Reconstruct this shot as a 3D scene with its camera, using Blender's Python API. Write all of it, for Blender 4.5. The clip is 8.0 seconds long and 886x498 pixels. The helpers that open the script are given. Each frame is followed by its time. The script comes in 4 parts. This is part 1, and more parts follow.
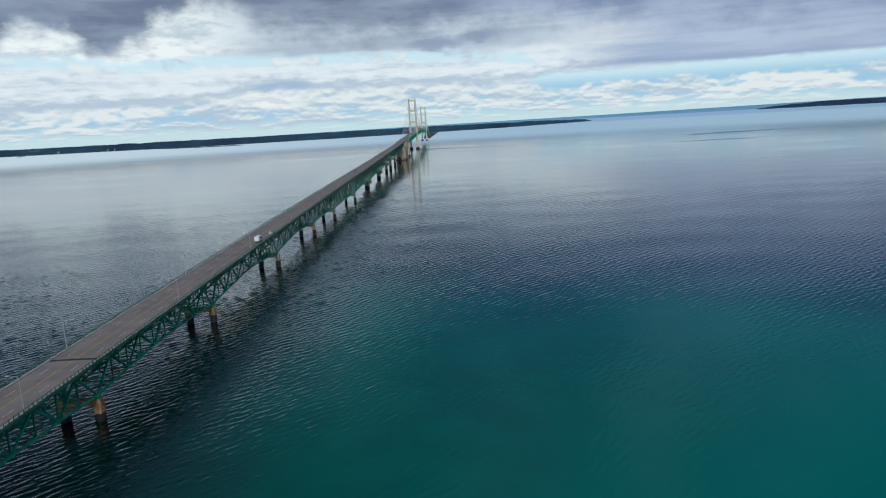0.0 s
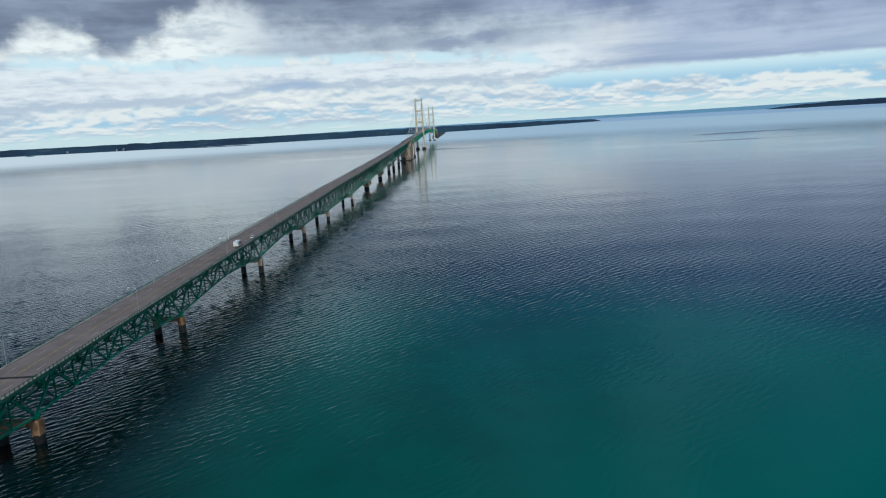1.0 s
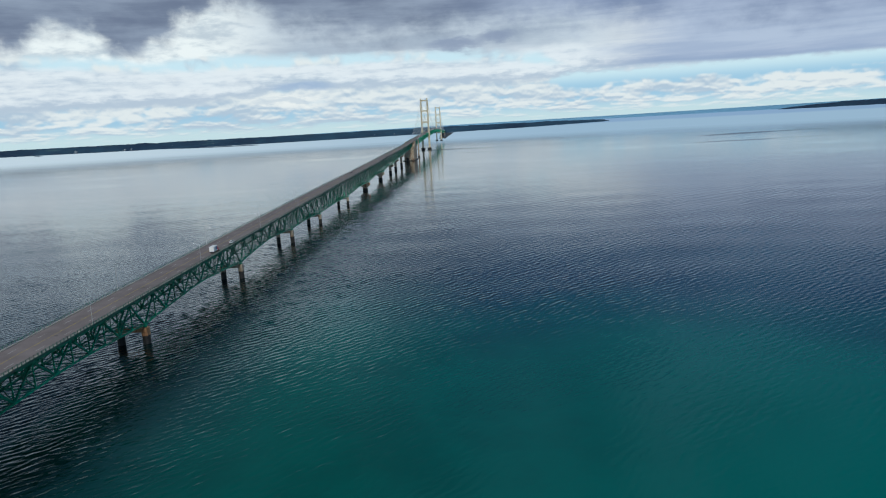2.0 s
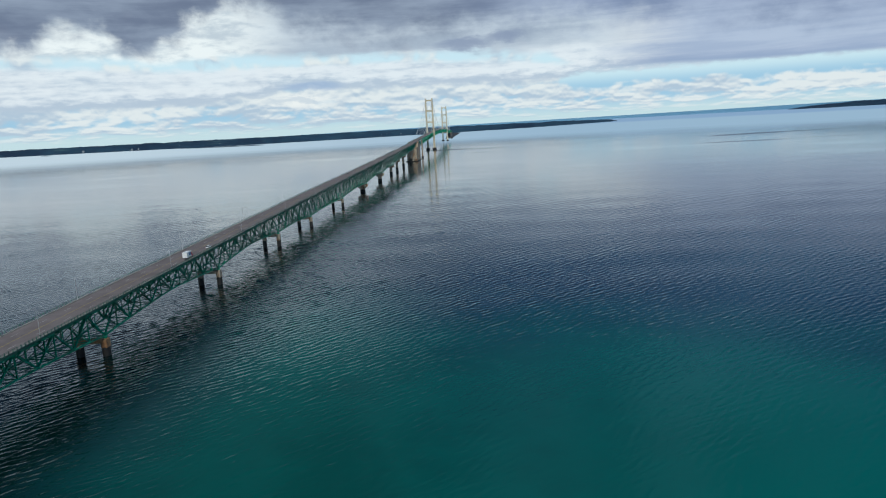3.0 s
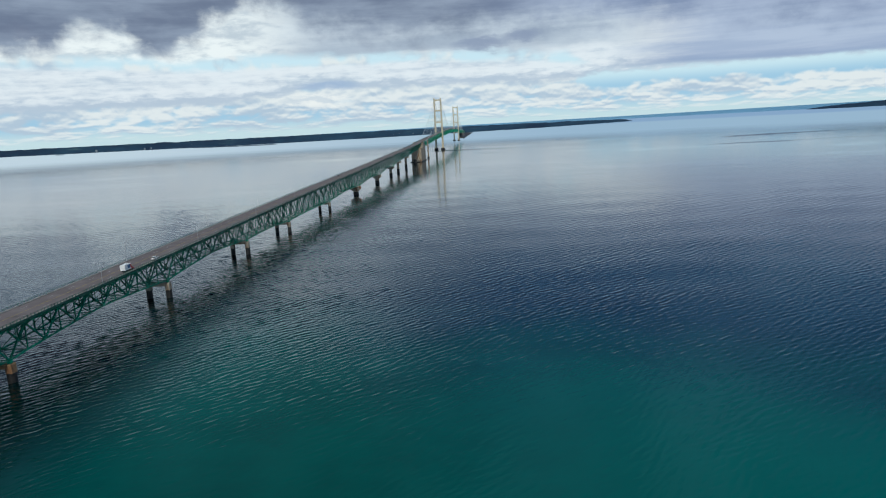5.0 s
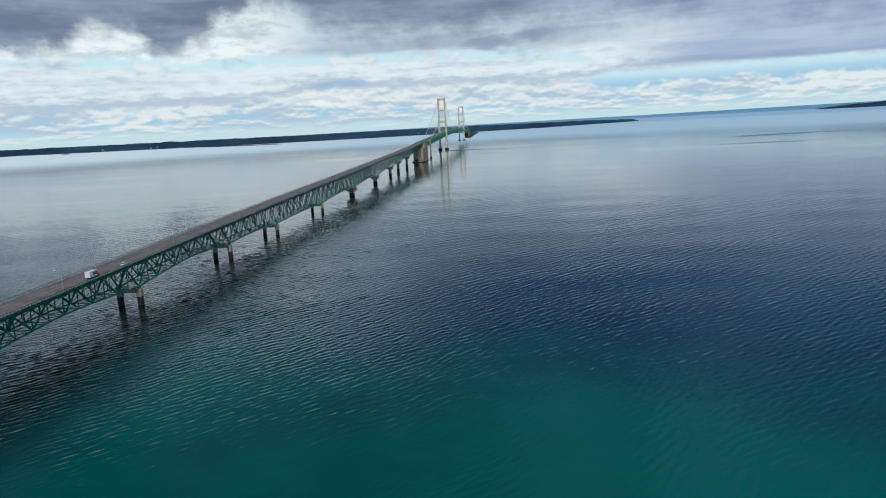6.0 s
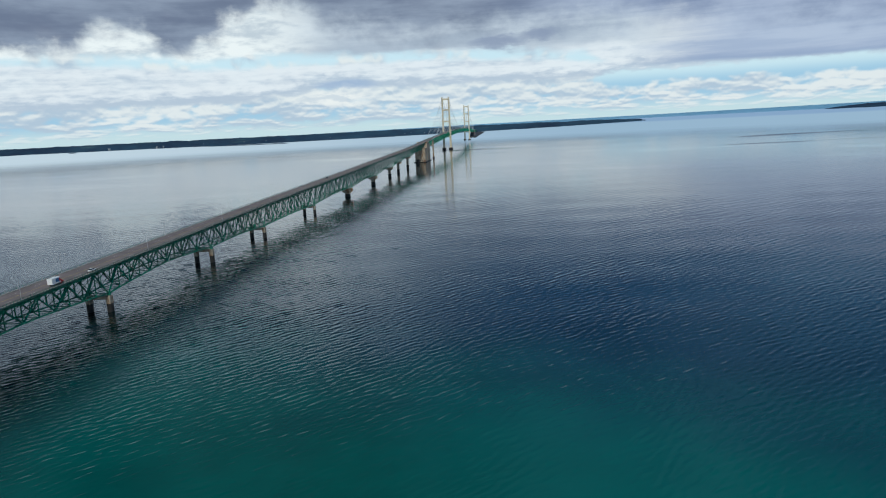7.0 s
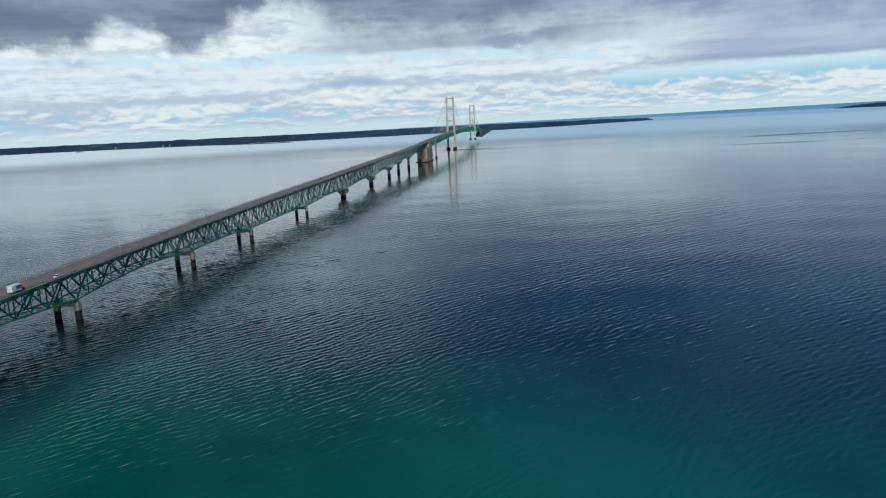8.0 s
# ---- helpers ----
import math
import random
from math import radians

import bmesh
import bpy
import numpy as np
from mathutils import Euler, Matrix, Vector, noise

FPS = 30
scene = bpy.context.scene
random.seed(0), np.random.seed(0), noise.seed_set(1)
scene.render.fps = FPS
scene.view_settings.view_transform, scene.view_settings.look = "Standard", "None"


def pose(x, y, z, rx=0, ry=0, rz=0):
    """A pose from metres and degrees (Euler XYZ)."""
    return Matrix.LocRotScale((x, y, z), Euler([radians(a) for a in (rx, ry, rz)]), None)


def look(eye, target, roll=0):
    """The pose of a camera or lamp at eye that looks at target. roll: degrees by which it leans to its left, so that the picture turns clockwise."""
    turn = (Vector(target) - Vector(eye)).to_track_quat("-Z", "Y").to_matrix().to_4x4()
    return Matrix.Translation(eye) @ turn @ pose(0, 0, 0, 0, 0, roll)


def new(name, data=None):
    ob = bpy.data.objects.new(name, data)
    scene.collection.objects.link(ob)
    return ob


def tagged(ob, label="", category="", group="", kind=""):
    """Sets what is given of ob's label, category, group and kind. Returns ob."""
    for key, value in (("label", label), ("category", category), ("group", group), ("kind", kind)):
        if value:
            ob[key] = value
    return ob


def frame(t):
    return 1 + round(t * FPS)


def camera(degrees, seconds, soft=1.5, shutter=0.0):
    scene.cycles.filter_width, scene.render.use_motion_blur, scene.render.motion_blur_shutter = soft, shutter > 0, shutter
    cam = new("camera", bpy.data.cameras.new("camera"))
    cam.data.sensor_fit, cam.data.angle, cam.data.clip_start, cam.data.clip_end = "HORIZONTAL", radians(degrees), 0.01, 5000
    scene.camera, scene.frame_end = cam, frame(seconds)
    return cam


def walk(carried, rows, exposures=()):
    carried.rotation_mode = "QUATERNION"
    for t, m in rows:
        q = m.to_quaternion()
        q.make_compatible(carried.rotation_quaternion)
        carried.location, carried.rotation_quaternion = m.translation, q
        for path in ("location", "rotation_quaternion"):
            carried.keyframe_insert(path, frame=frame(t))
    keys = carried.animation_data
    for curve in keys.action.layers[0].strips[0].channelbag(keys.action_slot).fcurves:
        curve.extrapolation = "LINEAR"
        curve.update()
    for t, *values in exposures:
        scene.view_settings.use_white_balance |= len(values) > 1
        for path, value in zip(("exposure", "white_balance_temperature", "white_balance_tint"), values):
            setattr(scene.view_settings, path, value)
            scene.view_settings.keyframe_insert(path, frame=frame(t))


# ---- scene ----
cam = camera(64.03, 8.0, soft=1.15)
PATH = [
    (0, pose(110.55, -2431.59, 80.13, 79.962, 3.207, 0.23)),
    (1, pose(123, -2415.86, 79.85, 80.002, 3.185, 1.051)),
    (2, pose(135.45, -2400.39, 79.69, 80.039, 3.157, 1.809)),
    (3, pose(147.88, -2385.18, 79.65, 80.069, 3.124, 2.517)),
    (4, pose(160.31, -2370.23, 79.72, 80.09, 3.085, 3.19)),
    (5, pose(172.74, -2355.54, 79.91, 80.098, 3.04, 3.841)),
    (6, pose(185.15, -2341.11, 80.21, 80.092, 2.989, 4.483)),
    (7, pose(197.56, -2326.93, 80.63, 80.066, 2.932, 5.131)),
    (8, pose(209.96, -2313.02, 81.16, 80.02, 2.87, 5.797)),
]
walk(cam, PATH, [(0.0, 0.06, 6060, 4), (8.0, 0.06, 6060, 4)])

# ---- world, sun ----
SUN_EL, SUN_AZ = radians(42), radians(170)      # azimuth from +y towards +x
world = bpy.data.worlds.new("sky")
scene.world = world
world.use_nodes = True
world.node_tree.nodes.clear()


class Net:
    """Short hand for node trees: every call adds one node and gives its first output."""

    def __init__(self, tree):
        self.nodes, self.links = tree.nodes, tree.links

    def put(self, kind):
        return self.nodes.new(kind)

    def feed(self, node, slot, value):
        if isinstance(value, bpy.types.NodeSocket):
            self.links.new(value, node.inputs[slot])
        else:
            node.inputs[slot].default_value = value

    def math(self, op, a, b=0.0, c=0.0, clamp=False):
        node = self.put("ShaderNodeMath")
        node.operation, node.use_clamp = op, clamp
        for n, v in enumerate((a, b, c)):
            self.feed(node, n, v)
        return node.outputs[0]

    def span(self, value, lo, hi, a=0.0, b=1.0, smooth=True):
        node = self.put("ShaderNodeMapRange")
        node.interpolation_type = "SMOOTHSTEP" if smooth else "LINEAR"
        for n, v in enumerate((value, lo, hi, a, b)):
            self.feed(node, n, v)
        return node.outputs[0]

    def vec(self, x, y, z):
        node = self.put("ShaderNodeCombineXYZ")
        for n, v in enumerate((x, y, z)):
            self.feed(node, n, v)
        return node.outputs[0]

    def noise(self, vector, scale, detail=4.0, rough=0.55, distort=0.0):
        node = self.put("ShaderNodeTexNoise")
        self.feed(node, "Vector", vector)
        for key, v in (("Scale", scale), ("Detail", detail), ("Roughness", rough), ("Distortion", distort)):
            self.feed(node, key, v)
        return node.outputs[0]

    def mix(self, fac, a, b, blend="MIX"):
        node = self.put("ShaderNodeMix")
        node.data_type, node.blend_type = "RGBA", blend
        for slot, v in ((0, fac), (6, a), (7, b)):
            if isinstance(v, tuple):
                v = (*v, 1.0)[:4]
            self.feed(node, slot, v)
        return node.outputs[2]


def ramp(n, value, lo, hi, table):
    """A curve through a few points (place, value), values from 0 to 1."""
    node = n.put("ShaderNodeValToRGB")
    node.color_ramp.interpolation = "EASE"
    marks = node.color_ramp.elements
    while len(marks) < len(table):
        marks.new(0.5)
    for mark, (at, v) in zip(marks, table):
        mark.position, mark.color = (at - lo) / (hi - lo), (v, v, v, 1.0)
    n.feed(node, 0, n.span(value, lo, hi, 0.0, 1.0, False))
    sep = n.put("ShaderNodeSeparateColor")
    n.feed(sep, 0, node.outputs[0])
    return sep.outputs[0]


def build_sky():
    n = Net(world.node_tree)
    co = n.put("ShaderNodeTexCoord").outputs["Generated"]
    sep = n.put("ShaderNodeSeparateXYZ")
    n.feed(sep, 0, co)
    dx, dy, dz = sep.outputs
    el = n.math("MULTIPLY", n.math("ARCSINE", dz), 57.2958)
    az = n.math("MULTIPLY", n.math("ARCTAN2", dx, dy), 57.2958)

    def veil(wide, tall, seed, detail=6.0, rough=0.55, distort=0.2):
        """Cloud noise over bearing and height, in degrees."""
        return n.noise(n.vec(n.math("MULTIPLY", az, wide), n.math("MULTIPLY", el, tall), seed), 1.0, detail, rough, distort)

    def along(table, top=12.0):
        """A height in degrees that changes with the bearing."""
        return n.math("MULTIPLY", ramp(n, az, -40.0, 40.0, [(a, e / top) for a, e in table]), top)

    def wobble(noise_out, size):
        return n.math("MULTIPLY", n.math("SUBTRACT", noise_out, 0.5), size)

    def blob(a, e, wide, tall, bend):
        """A soft single cloud at one bearing and height."""
        x = n.math("DIVIDE", n.math("SUBTRACT", az, a), wide)
        y = n.math("DIVIDE", n.math("ADD", n.math("SUBTRACT", el, e), bend), tall)
        return n.span(n.math("ADD", n.math("MULTIPLY", x, x), n.math("MULTIPLY", y, y)), 0.0, 1.5, 1.0, 0.0)

    # clear sky between the clouds, paler towards the horizon
    sky = n.put("ShaderNodeTexSky")
    sky.sky_type, sky.sun_disc, sky.sun_elevation, sky.sun_rotation = "NISHITA", False, SUN_EL, SUN_AZ
    clear = n.mix(1.0, sky.outputs[0], (0.09, 0.09, 0.09), "MULTIPLY")
    pale = n.mix(n.span(el, 0.1, 1.6), (0.60, 0.74, 0.77), (0.34, 0.56, 0.75))
    pale = n.mix(n.span(el, 2.2, 3.4), pale, (0.63, 0.79, 0.86))
    clear = n.mix(n.span(el, 0.0, 3.5, 0.88, 0.82), clear, pale)

    # cumulus in rows, flatter and finer towards the horizon
    safe = n.math("MAXIMUM", el, -0.5)
    v = n.math("MULTIPLY", n.math("LOGARITHM", n.math("ADD", safe, 0.9), 2.71828), 3.0)

    def rows(shift):
        up = n.math("ADD", n.math("MULTIPLY", v, 0.98), shift)
        long = n.noise(n.vec(n.math("MULTIPLY", az, 0.26), up, 0.0), 1.0, 2.0, 0.5, 0.1)
        puff = n.noise(n.vec(n.math("MULTIPLY", az, 0.85), n.math("MULTIPLY", up, 1.4), 1.0), 1.0, 3.6, 0.44, 0.3)
        return n.math("ADD", n.math("MULTIPLY", long, 0.62), n.math("MULTIPLY", puff, 0.38))

    field = rows(0.0)
    west = ramp(n, el, 0.0, 10.0, [(0.0, 0.36), (0.5, 0.52), (1.3, 0.54), (2.2, 0.60), (3.0, 0.70), (4.0, 0.5), (10.0, 0.3)])
    east = ramp(n, el, 0.0, 10.0, [(0.0, 0.34), (0.5, 0.50), (1.2, 0.55), (2.0, 0.59), (2.4, 0.50), (2.9, 0.32), (10.0, 0.2)])
    side = n.span(az, 2.0, 11.0)
    cover = n.math("ADD", n.math("MULTIPLY", west, n.math("SUBTRACT", 1.0, side)), n.math("MULTIPLY", east, side))
    mask = n.span(n.math("SUBTRACT", n.math("ADD", field, cover), 1.0), -0.08, 0.08)
    relief = n.math("SUBTRACT", field, rows(0.20))
    broad = veil(0.10, 0.55, 8.0, 4.0)
    tone = n.span(n.math("ADD", n.math("MULTIPLY", relief, 1.7), broad), 0.32, 0.64)
    shade = n.mix(tone, (0.46, 0.54, 0.63), (0.78, 0.785, 0.77))
    base = n.mix(n.math("MULTIPLY", mask, n.span(el, 0.1, 0.9, 0.40, 0.95)), clear, shade)

    # the long pale bank below the gap
    curl = veil(0.30, 0.85, 2.3, 6.0)
    fine = veil(0.75, 2.2, 4.1, 5.0)
    ragged = n.math("ADD", wobble(curl, 1.5), wobble(fine, 0.7))
    floor_line = along([(-40.0, 2.3), (-30.0, 2.4), (-21.0, 2.5), (-17.5, 2.8), (-13.0, 3.5), (-8.0, 3.1), (-2.0, 3.15), (6.0, 3.0), (9.0, 3.4), (40.0, 3.4)])
    roof_line = along([(-40.0, 5.6), (-30.0, 5.4), (-24.0, 5.0), (-14.0, 5.15), (-4.0, 5.1), (2.0, 4.7), (7.0, 4.35), (12.0, 4.3), (40.0, 4.0)])
    over = n.math("ADD", n.math("SUBTRACT", el, floor_line), wobble(fine, 0.9))
    under = n.math("ADD", n.math("SUBTRACT", roof_line, el), n.math("MULTIPLY", ragged, 0.55))
    bank = n.math("MULTIPLY", n.span(over, -0.22, 0.22), n.span(under, -0.2, 0.35))
    streaks = veil(0.085, 1.25, 6.6, 7.0, 0.6)
    grain = n.math("ADD", n.math("MULTIPLY", streaks, 0.58), n.math("MULTIPLY", fine, 0.42))
    bank_tone = n.math("ADD", n.span(over, 0.0, 1.1, -0.13, 0.08), grain)
    bank_col = n.mix(n.span(bank_tone, 0.37, 0.66), (0.48, 0.545, 0.63), (0.77, 0.79, 0.81))
    base = n.mix(n.math("MULTIPLY", bank, 0.95), base, bank_col)
    # a blue-grey notch under the bank and the cumulus that stands before it
    notch = blob(-12.6, 3.55, 2.6, 0.42, wobble(curl, 1.2))
    base = n.mix(n.math("MULTIPLY", notch, 0.75), base, (0.33, 0.43, 0.60))
    heap = blob(-13.6, 2.45, 3.4, 0.62, n.math("ADD", wobble(fine, 1.0), wobble(curl, 0.8)))
    base = n.mix(n.math("MULTIPLY", heap, 0.8), base, n.mix(n.span(fine, 0.38, 0.60), (0.62, 0.66, 0.70), (0.88, 0.86, 0.82)))

    # the high deck: white cumulus shoulders, virga, and a straight dark base over the strait
    deck_line = along([(-40.0, 5.7), (-30.0, 5.75), (-26.0, 5.7), (-23.5, 5.35), (-19.0, 5.75), (-11.0, 5.55), (-4.0, 5.45), (2.0, 5.35), (5.5, 4.9), (8.5, 3.7), (14.0, 3.75), (22.0, 3.55), (40.0, 3.4)])
    softly = n.span(az, 7.0, 13.0, 1.0, 0.22)
    deck_over = n.math("ADD", n.math("SUBTRACT", el, deck_line), n.math("MULTIPLY", ragged, n.math("MULTIPLY", softly, 0.62)))
    deck = n.span(deck_over, -0.22, n.span(az, 7.0, 12.0, 0.55, 0.12))
    dark_line = along([(-40.0, 5.9), (-31.8, 6.4), (-30.3, 7.5), (-27.0, 7.6), (-25.6, 6.1), (-24.2, 5.8), (-22.8, 6.9), (-20.5, 8.4), (-18.5, 9.6), (-16.0, 9.2), (-13.5, 7.7), (-9.0, 7.0), (-3.0, 7.0), (3.0, 7.2), (7.0, 7.3), (14.0, 6.7), (22.0, 5.9), (40.0, 5.0)], 12.0)
    billow = n.math("ADD", wobble(veil(0.42, 0.60, 12.4, 7.0, 0.58), 3.6), wobble(fine, 0.8))
    dark_over = n.math("ADD", n.math("SUBTRACT", el, dark_line), billow)
    crisp = n.span(az, -20.0, -13.0)
    deep = n.math("ADD", n.math("MULTIPLY", n.span(dark_over, -0.7, 1.1), n.math("SUBTRACT", 1.0, crisp)), n.math("MULTIPLY", n.span(dark_over, -1.3, 1.7), crisp))
    smoke = veil(0.15, 0.42, 5.0, 8.0, 0.56)
    strata = veil(0.075, 0.95, 9.4, 7.0, 0.58)
    thick = n.span(n.math("ADD", n.math("MULTIPLY", smoke, 0.6), n.math("MULTIPLY", strata, 0.4)), 0.36, 0.63)
    dark_west = n.mix(thick, (0.140, 0.165, 0.245), (0.275, 0.315, 0.405))
    dark_east = n.mix(thick, (0.195, 0.24, 0.37), (0.36, 0.41, 0.545))
    dark = n.mix(n.span(az, -6.0, 12.0), dark_west, dark_east)
    white = n.mix(n.span(n.math("ADD", n.math("MULTIPLY", curl, 0.6), n.math("MULTIPLY", fine, 0.4)), 0.36, 0.58), (0.54, 0.585, 0.63), (0.86, 0.87, 0.85))
    mid = n.mix(thick, (0.40, 0.45, 0.53), (0.60, 0.645, 0.70))
    light = n.mix(n.span(az, -20.0, -12.0), white, mid)
    hem = n.span(n.math("ADD", deck_over, wobble(strata, 0.8)), 0.0, 0.55)
    east_low = n.mix(n.span(strata, 0.34, 0.58), (0.37, 0.43, 0.57), n.mix(n.span(az, 11.0, 18.0), (0.66, 0.67, 0.70), (0.45, 0.505, 0.63)))
    east_low = n.mix(hem, (0.31, 0.38, 0.53), east_low)
    light = n.mix(n.math("MULTIPLY", n.span(az, -1.0, 4.0), n.span(n.math("ADD", el, wobble(curl, 1.6)), 4.9, 6.0, 1.0, 0.0)), light, bank_col)
    light = n.mix(n.span(az, 8.0, 15.0), light, east_low)
    base = n.mix(n.math("MULTIPLY", deck, 0.96), base, n.mix(deep, light, dark))
    for a, e, wide, tall in ((-0.6, 6.15, 2.0, 0.50), (2.7, 6.55, 1.3, 0.42)):
        scrap = blob(a, e, wide * 1.15, tall * 1.2, n.math("ADD", wobble(fine, 1.2), wobble(curl, 0.9)))
        base = n.mix(n.math("MULTIPLY", scrap, 0.8), base, (0.25, 0.295, 0.41))

    # overhead and behind, out of view: broken grey deck, and a bright western band added to brighten the water
    roof = n.noise(co, 2.6, 5.0, 0.6)
    east_high = n.mix(n.span(roof, 0.38, 0.66), (0.045, 0.115, 0.235), (0.13, 0.26, 0.42))
    west_high = n.mix(n.span(roof, 0.36, 0.60), (0.022, 0.062, 0.115), (0.080, 0.150, 0.225))
    broken = n.mix(n.span(roof, 0.34, 0.60), (0.52, 0.62, 0.73), (0.80, 0.89, 0.98))
    west_high = n.mix(n.span(el, 11.0, 18.0), broken, west_high)
    high = n.mix(n.span(az, -17.0, 3.0), west_high, east_high)
    base = n.mix(n.span(el, 10.0, 11.6), base, high)
    back = n.put("ShaderNodeBackground")
    n.feed(back, 0, base)
    n.feed(back, 1, 1.0)
    n.links.new(back.outputs[0], n.put("ShaderNodeOutputWorld").inputs[0])


build_sky()
sun = new("sun", bpy.data.lights.new("sun", "SUN"))
sun.data.energy, sun.data.angle, sun.data.color = 2.2, radians(10), (1.0, 0.93, 0.82)
sun.matrix_basis = look((0, 0, 500), (-math.sin(SUN_AZ) * math.cos(SUN_EL), -math.cos(SUN_AZ) * math.cos(SUN_EL), 500 - math.sin(SUN_EL)))


# ---- materials ----
def surface(name, dark, light, rough=0.6, metal=0.0, scale=0.4, fine=6.0, bump=0.0, stain=None, stain_at=0.62, stain_scale=0.15, streak=1.0, spread=0.0):
    """A plain surface with variation at two scales, and stains with a shape of their own."""
    m = bpy.data.materials.new(name)
    m.use_nodes = True
    n = Net(m.node_tree)
    shader = m.node_tree.nodes["Principled BSDF"]
    at = n.put("ShaderNodeNewGeometry").outputs["Position"]
    big, small = n.noise(at, scale, 4.0), n.noise(at, fine, 3.0)
    both = n.math("ADD", n.math("MULTIPLY", big, 0.65), n.math("MULTIPLY", small, 0.35))
    if spread:
        rnd = n.put("ShaderNodeObjectInfo").outputs["Random"]
        both = n.math("ADD", both, n.math("MULTIPLY", n.math("SUBTRACT", rnd, 0.5), spread))
    col = n.mix(n.span(both, 0.34, 0.66), dark, light)
    if stain:
        sep = n.put("ShaderNodeSeparateXYZ")
        n.feed(sep, 0, at)
        run = n.vec(sep.outputs[0], sep.outputs[1], n.math("MULTIPLY", sep.outputs[2], streak))
        col = n.mix(n.span(n.noise(run, stain_scale, 5.0, 0.65), stain_at, stain_at + 0.13), col, stain)
    n.feed(shader, "Base Color", col)
    n.feed(shader, "Roughness", n.span(small, 0.3, 0.7, max(rough - 0.08, 0.02), min(rough + 0.08, 1.0)))
    n.feed(shader, "Metallic", metal)
    if bump:
        b = n.put("ShaderNodeBump")
        n.feed(b, "Strength", 0.6)
        n.feed(b, "Distance", bump)
        n.feed(b, "Height", small)
        n.links.new(b.outputs[0], shader.inputs["Normal"])
    return m


def water_surface():
    m = bpy.data.materials.new("lake_water")
    m.use_nodes = True
    n = Net(m.node_tree)
    shader = m.node_tree.nodes["Principled BSDF"]
    at = n.put("ShaderNodeNewGeometry").outputs["Position"]
    sep = n.put("ShaderNodeSeparateXYZ")
    n.feed(sep, 0, at)
    px, py, pz = sep.outputs
    # shallow green shelf south-east of the bridge, deep blue beyond it
    drift = n.math("MULTIPLY", n.math("SUBTRACT", n.noise(at, 0.012, 5.0, 0.6), 0.5), 130.0)
    edge = n.math("ADD", n.math("ADD", py, n.math("MULTIPLY", px, 0.50)), drift)
    shelf = n.span(edge, -2105.0, -1950.0, 1.0, 0.0)
    strip = n.span(n.math("ADD", px, n.math("MULTIPLY", drift, 0.12)), 22.0, 82.0)
    shelf = n.math("MULTIPLY", shelf, strip)
    patch = n.noise(at, 0.03, 4.0, 0.6)
    teal = n.mix(n.span(patch, 0.35, 0.65), (0.0, 0.070, 0.055), (0.0, 0.088, 0.069))
    near = n.math("MAXIMUM", n.math("SUBTRACT", -2225.0, py), 0.0)
    teal = n.mix(n.span(n.math("ADD", px, near), 140.0, 270.0), teal, (0.001, 0.122, 0.099))
    # band along the bridge: its shade and dark reflection put into the water colour
    bridge_shade = n.mix(n.span(patch, 0.35, 0.65), (0.0004, 0.006, 0.006), (0.0008, 0.011, 0.011))
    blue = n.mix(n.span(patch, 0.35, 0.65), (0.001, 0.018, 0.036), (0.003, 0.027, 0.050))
    deep = n.mix(n.span(n.math("ADD", px, drift), 20.0, 190.0), bridge_shade, blue)
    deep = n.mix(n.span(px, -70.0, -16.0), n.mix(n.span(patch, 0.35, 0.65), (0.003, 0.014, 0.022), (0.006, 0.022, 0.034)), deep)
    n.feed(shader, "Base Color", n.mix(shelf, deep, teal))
    n.feed(shader, "IOR", 1.333)
    n.feed(shader, "Specular IOR Level", 0.5)
    # the finest ripples, too small for the sheet itself; far off only their gloss is left
    turn = radians(-42)
    u = n.math("ADD", n.math("MULTIPLY", px, math.cos(turn)), n.math("MULTIPLY", py, math.sin(turn)))
    v = n.math("SUBTRACT", n.math("MULTIPLY", py, math.cos(turn)), n.math("MULTIPLY", px, math.sin(turn)))
    short = n.noise(n.vec(u, n.math("MULTIPLY", v, 0.38), 4.0), 0.8, 3.0, 0.55, 0.3)
    short = n.math("SUBTRACT", 1.0, n.math("ABSOLUTE", n.math("MULTIPLY_ADD", short, 2.0, -1.0)))
    lanes = n.noise(n.vec(n.math("MULTIPLY", px, 0.35), py, 2.0), 0.0055, 4.0, 0.6, 0.5)
    b = n.put("ShaderNodeBump")
    n.feed(b, "Strength", 1.0)
    n.feed(b, "Distance", n.math("MULTIPLY", n.math("MULTIPLY", n.span(lanes, 0.36, 0.58, 0.045, 0.07), n.math("SUBTRACT", 1.0, n.math("MULTIPLY", shelf, 0.55))), n.math("MULTIPLY", n.span(py, -2150.0, -1500.0, 1.0, 0.02), n.span(px, -420.0, -110.0, 0.7, 1.0))))
    n.feed(b, "Height", short)
    n.links.new(b.outputs[0], shader.inputs["Normal"])
    slick = n.span(lanes, 0.36, 0.46, 0.75, 1.0)
    # cat's-paws: long narrow patches of rougher water on the open lake
    paw = n.noise(n.vec(n.math("MULTIPLY", px, 0.3), py, 6.0), 0.0045, 3.0, 0.5)
    paw = n.math("MULTIPLY", n.span(paw, 0.62, 0.68), n.span(py, -900.0, -300.0))
    rough = n.math("MULTIPLY", slick, n.span(py, -2150.0, -1300.0, 0.055, 0.10, False))
    n.feed(shader, "Roughness", n.math("ADD", rough, n.math("MULTIPLY", paw, 0.15)))
    return m


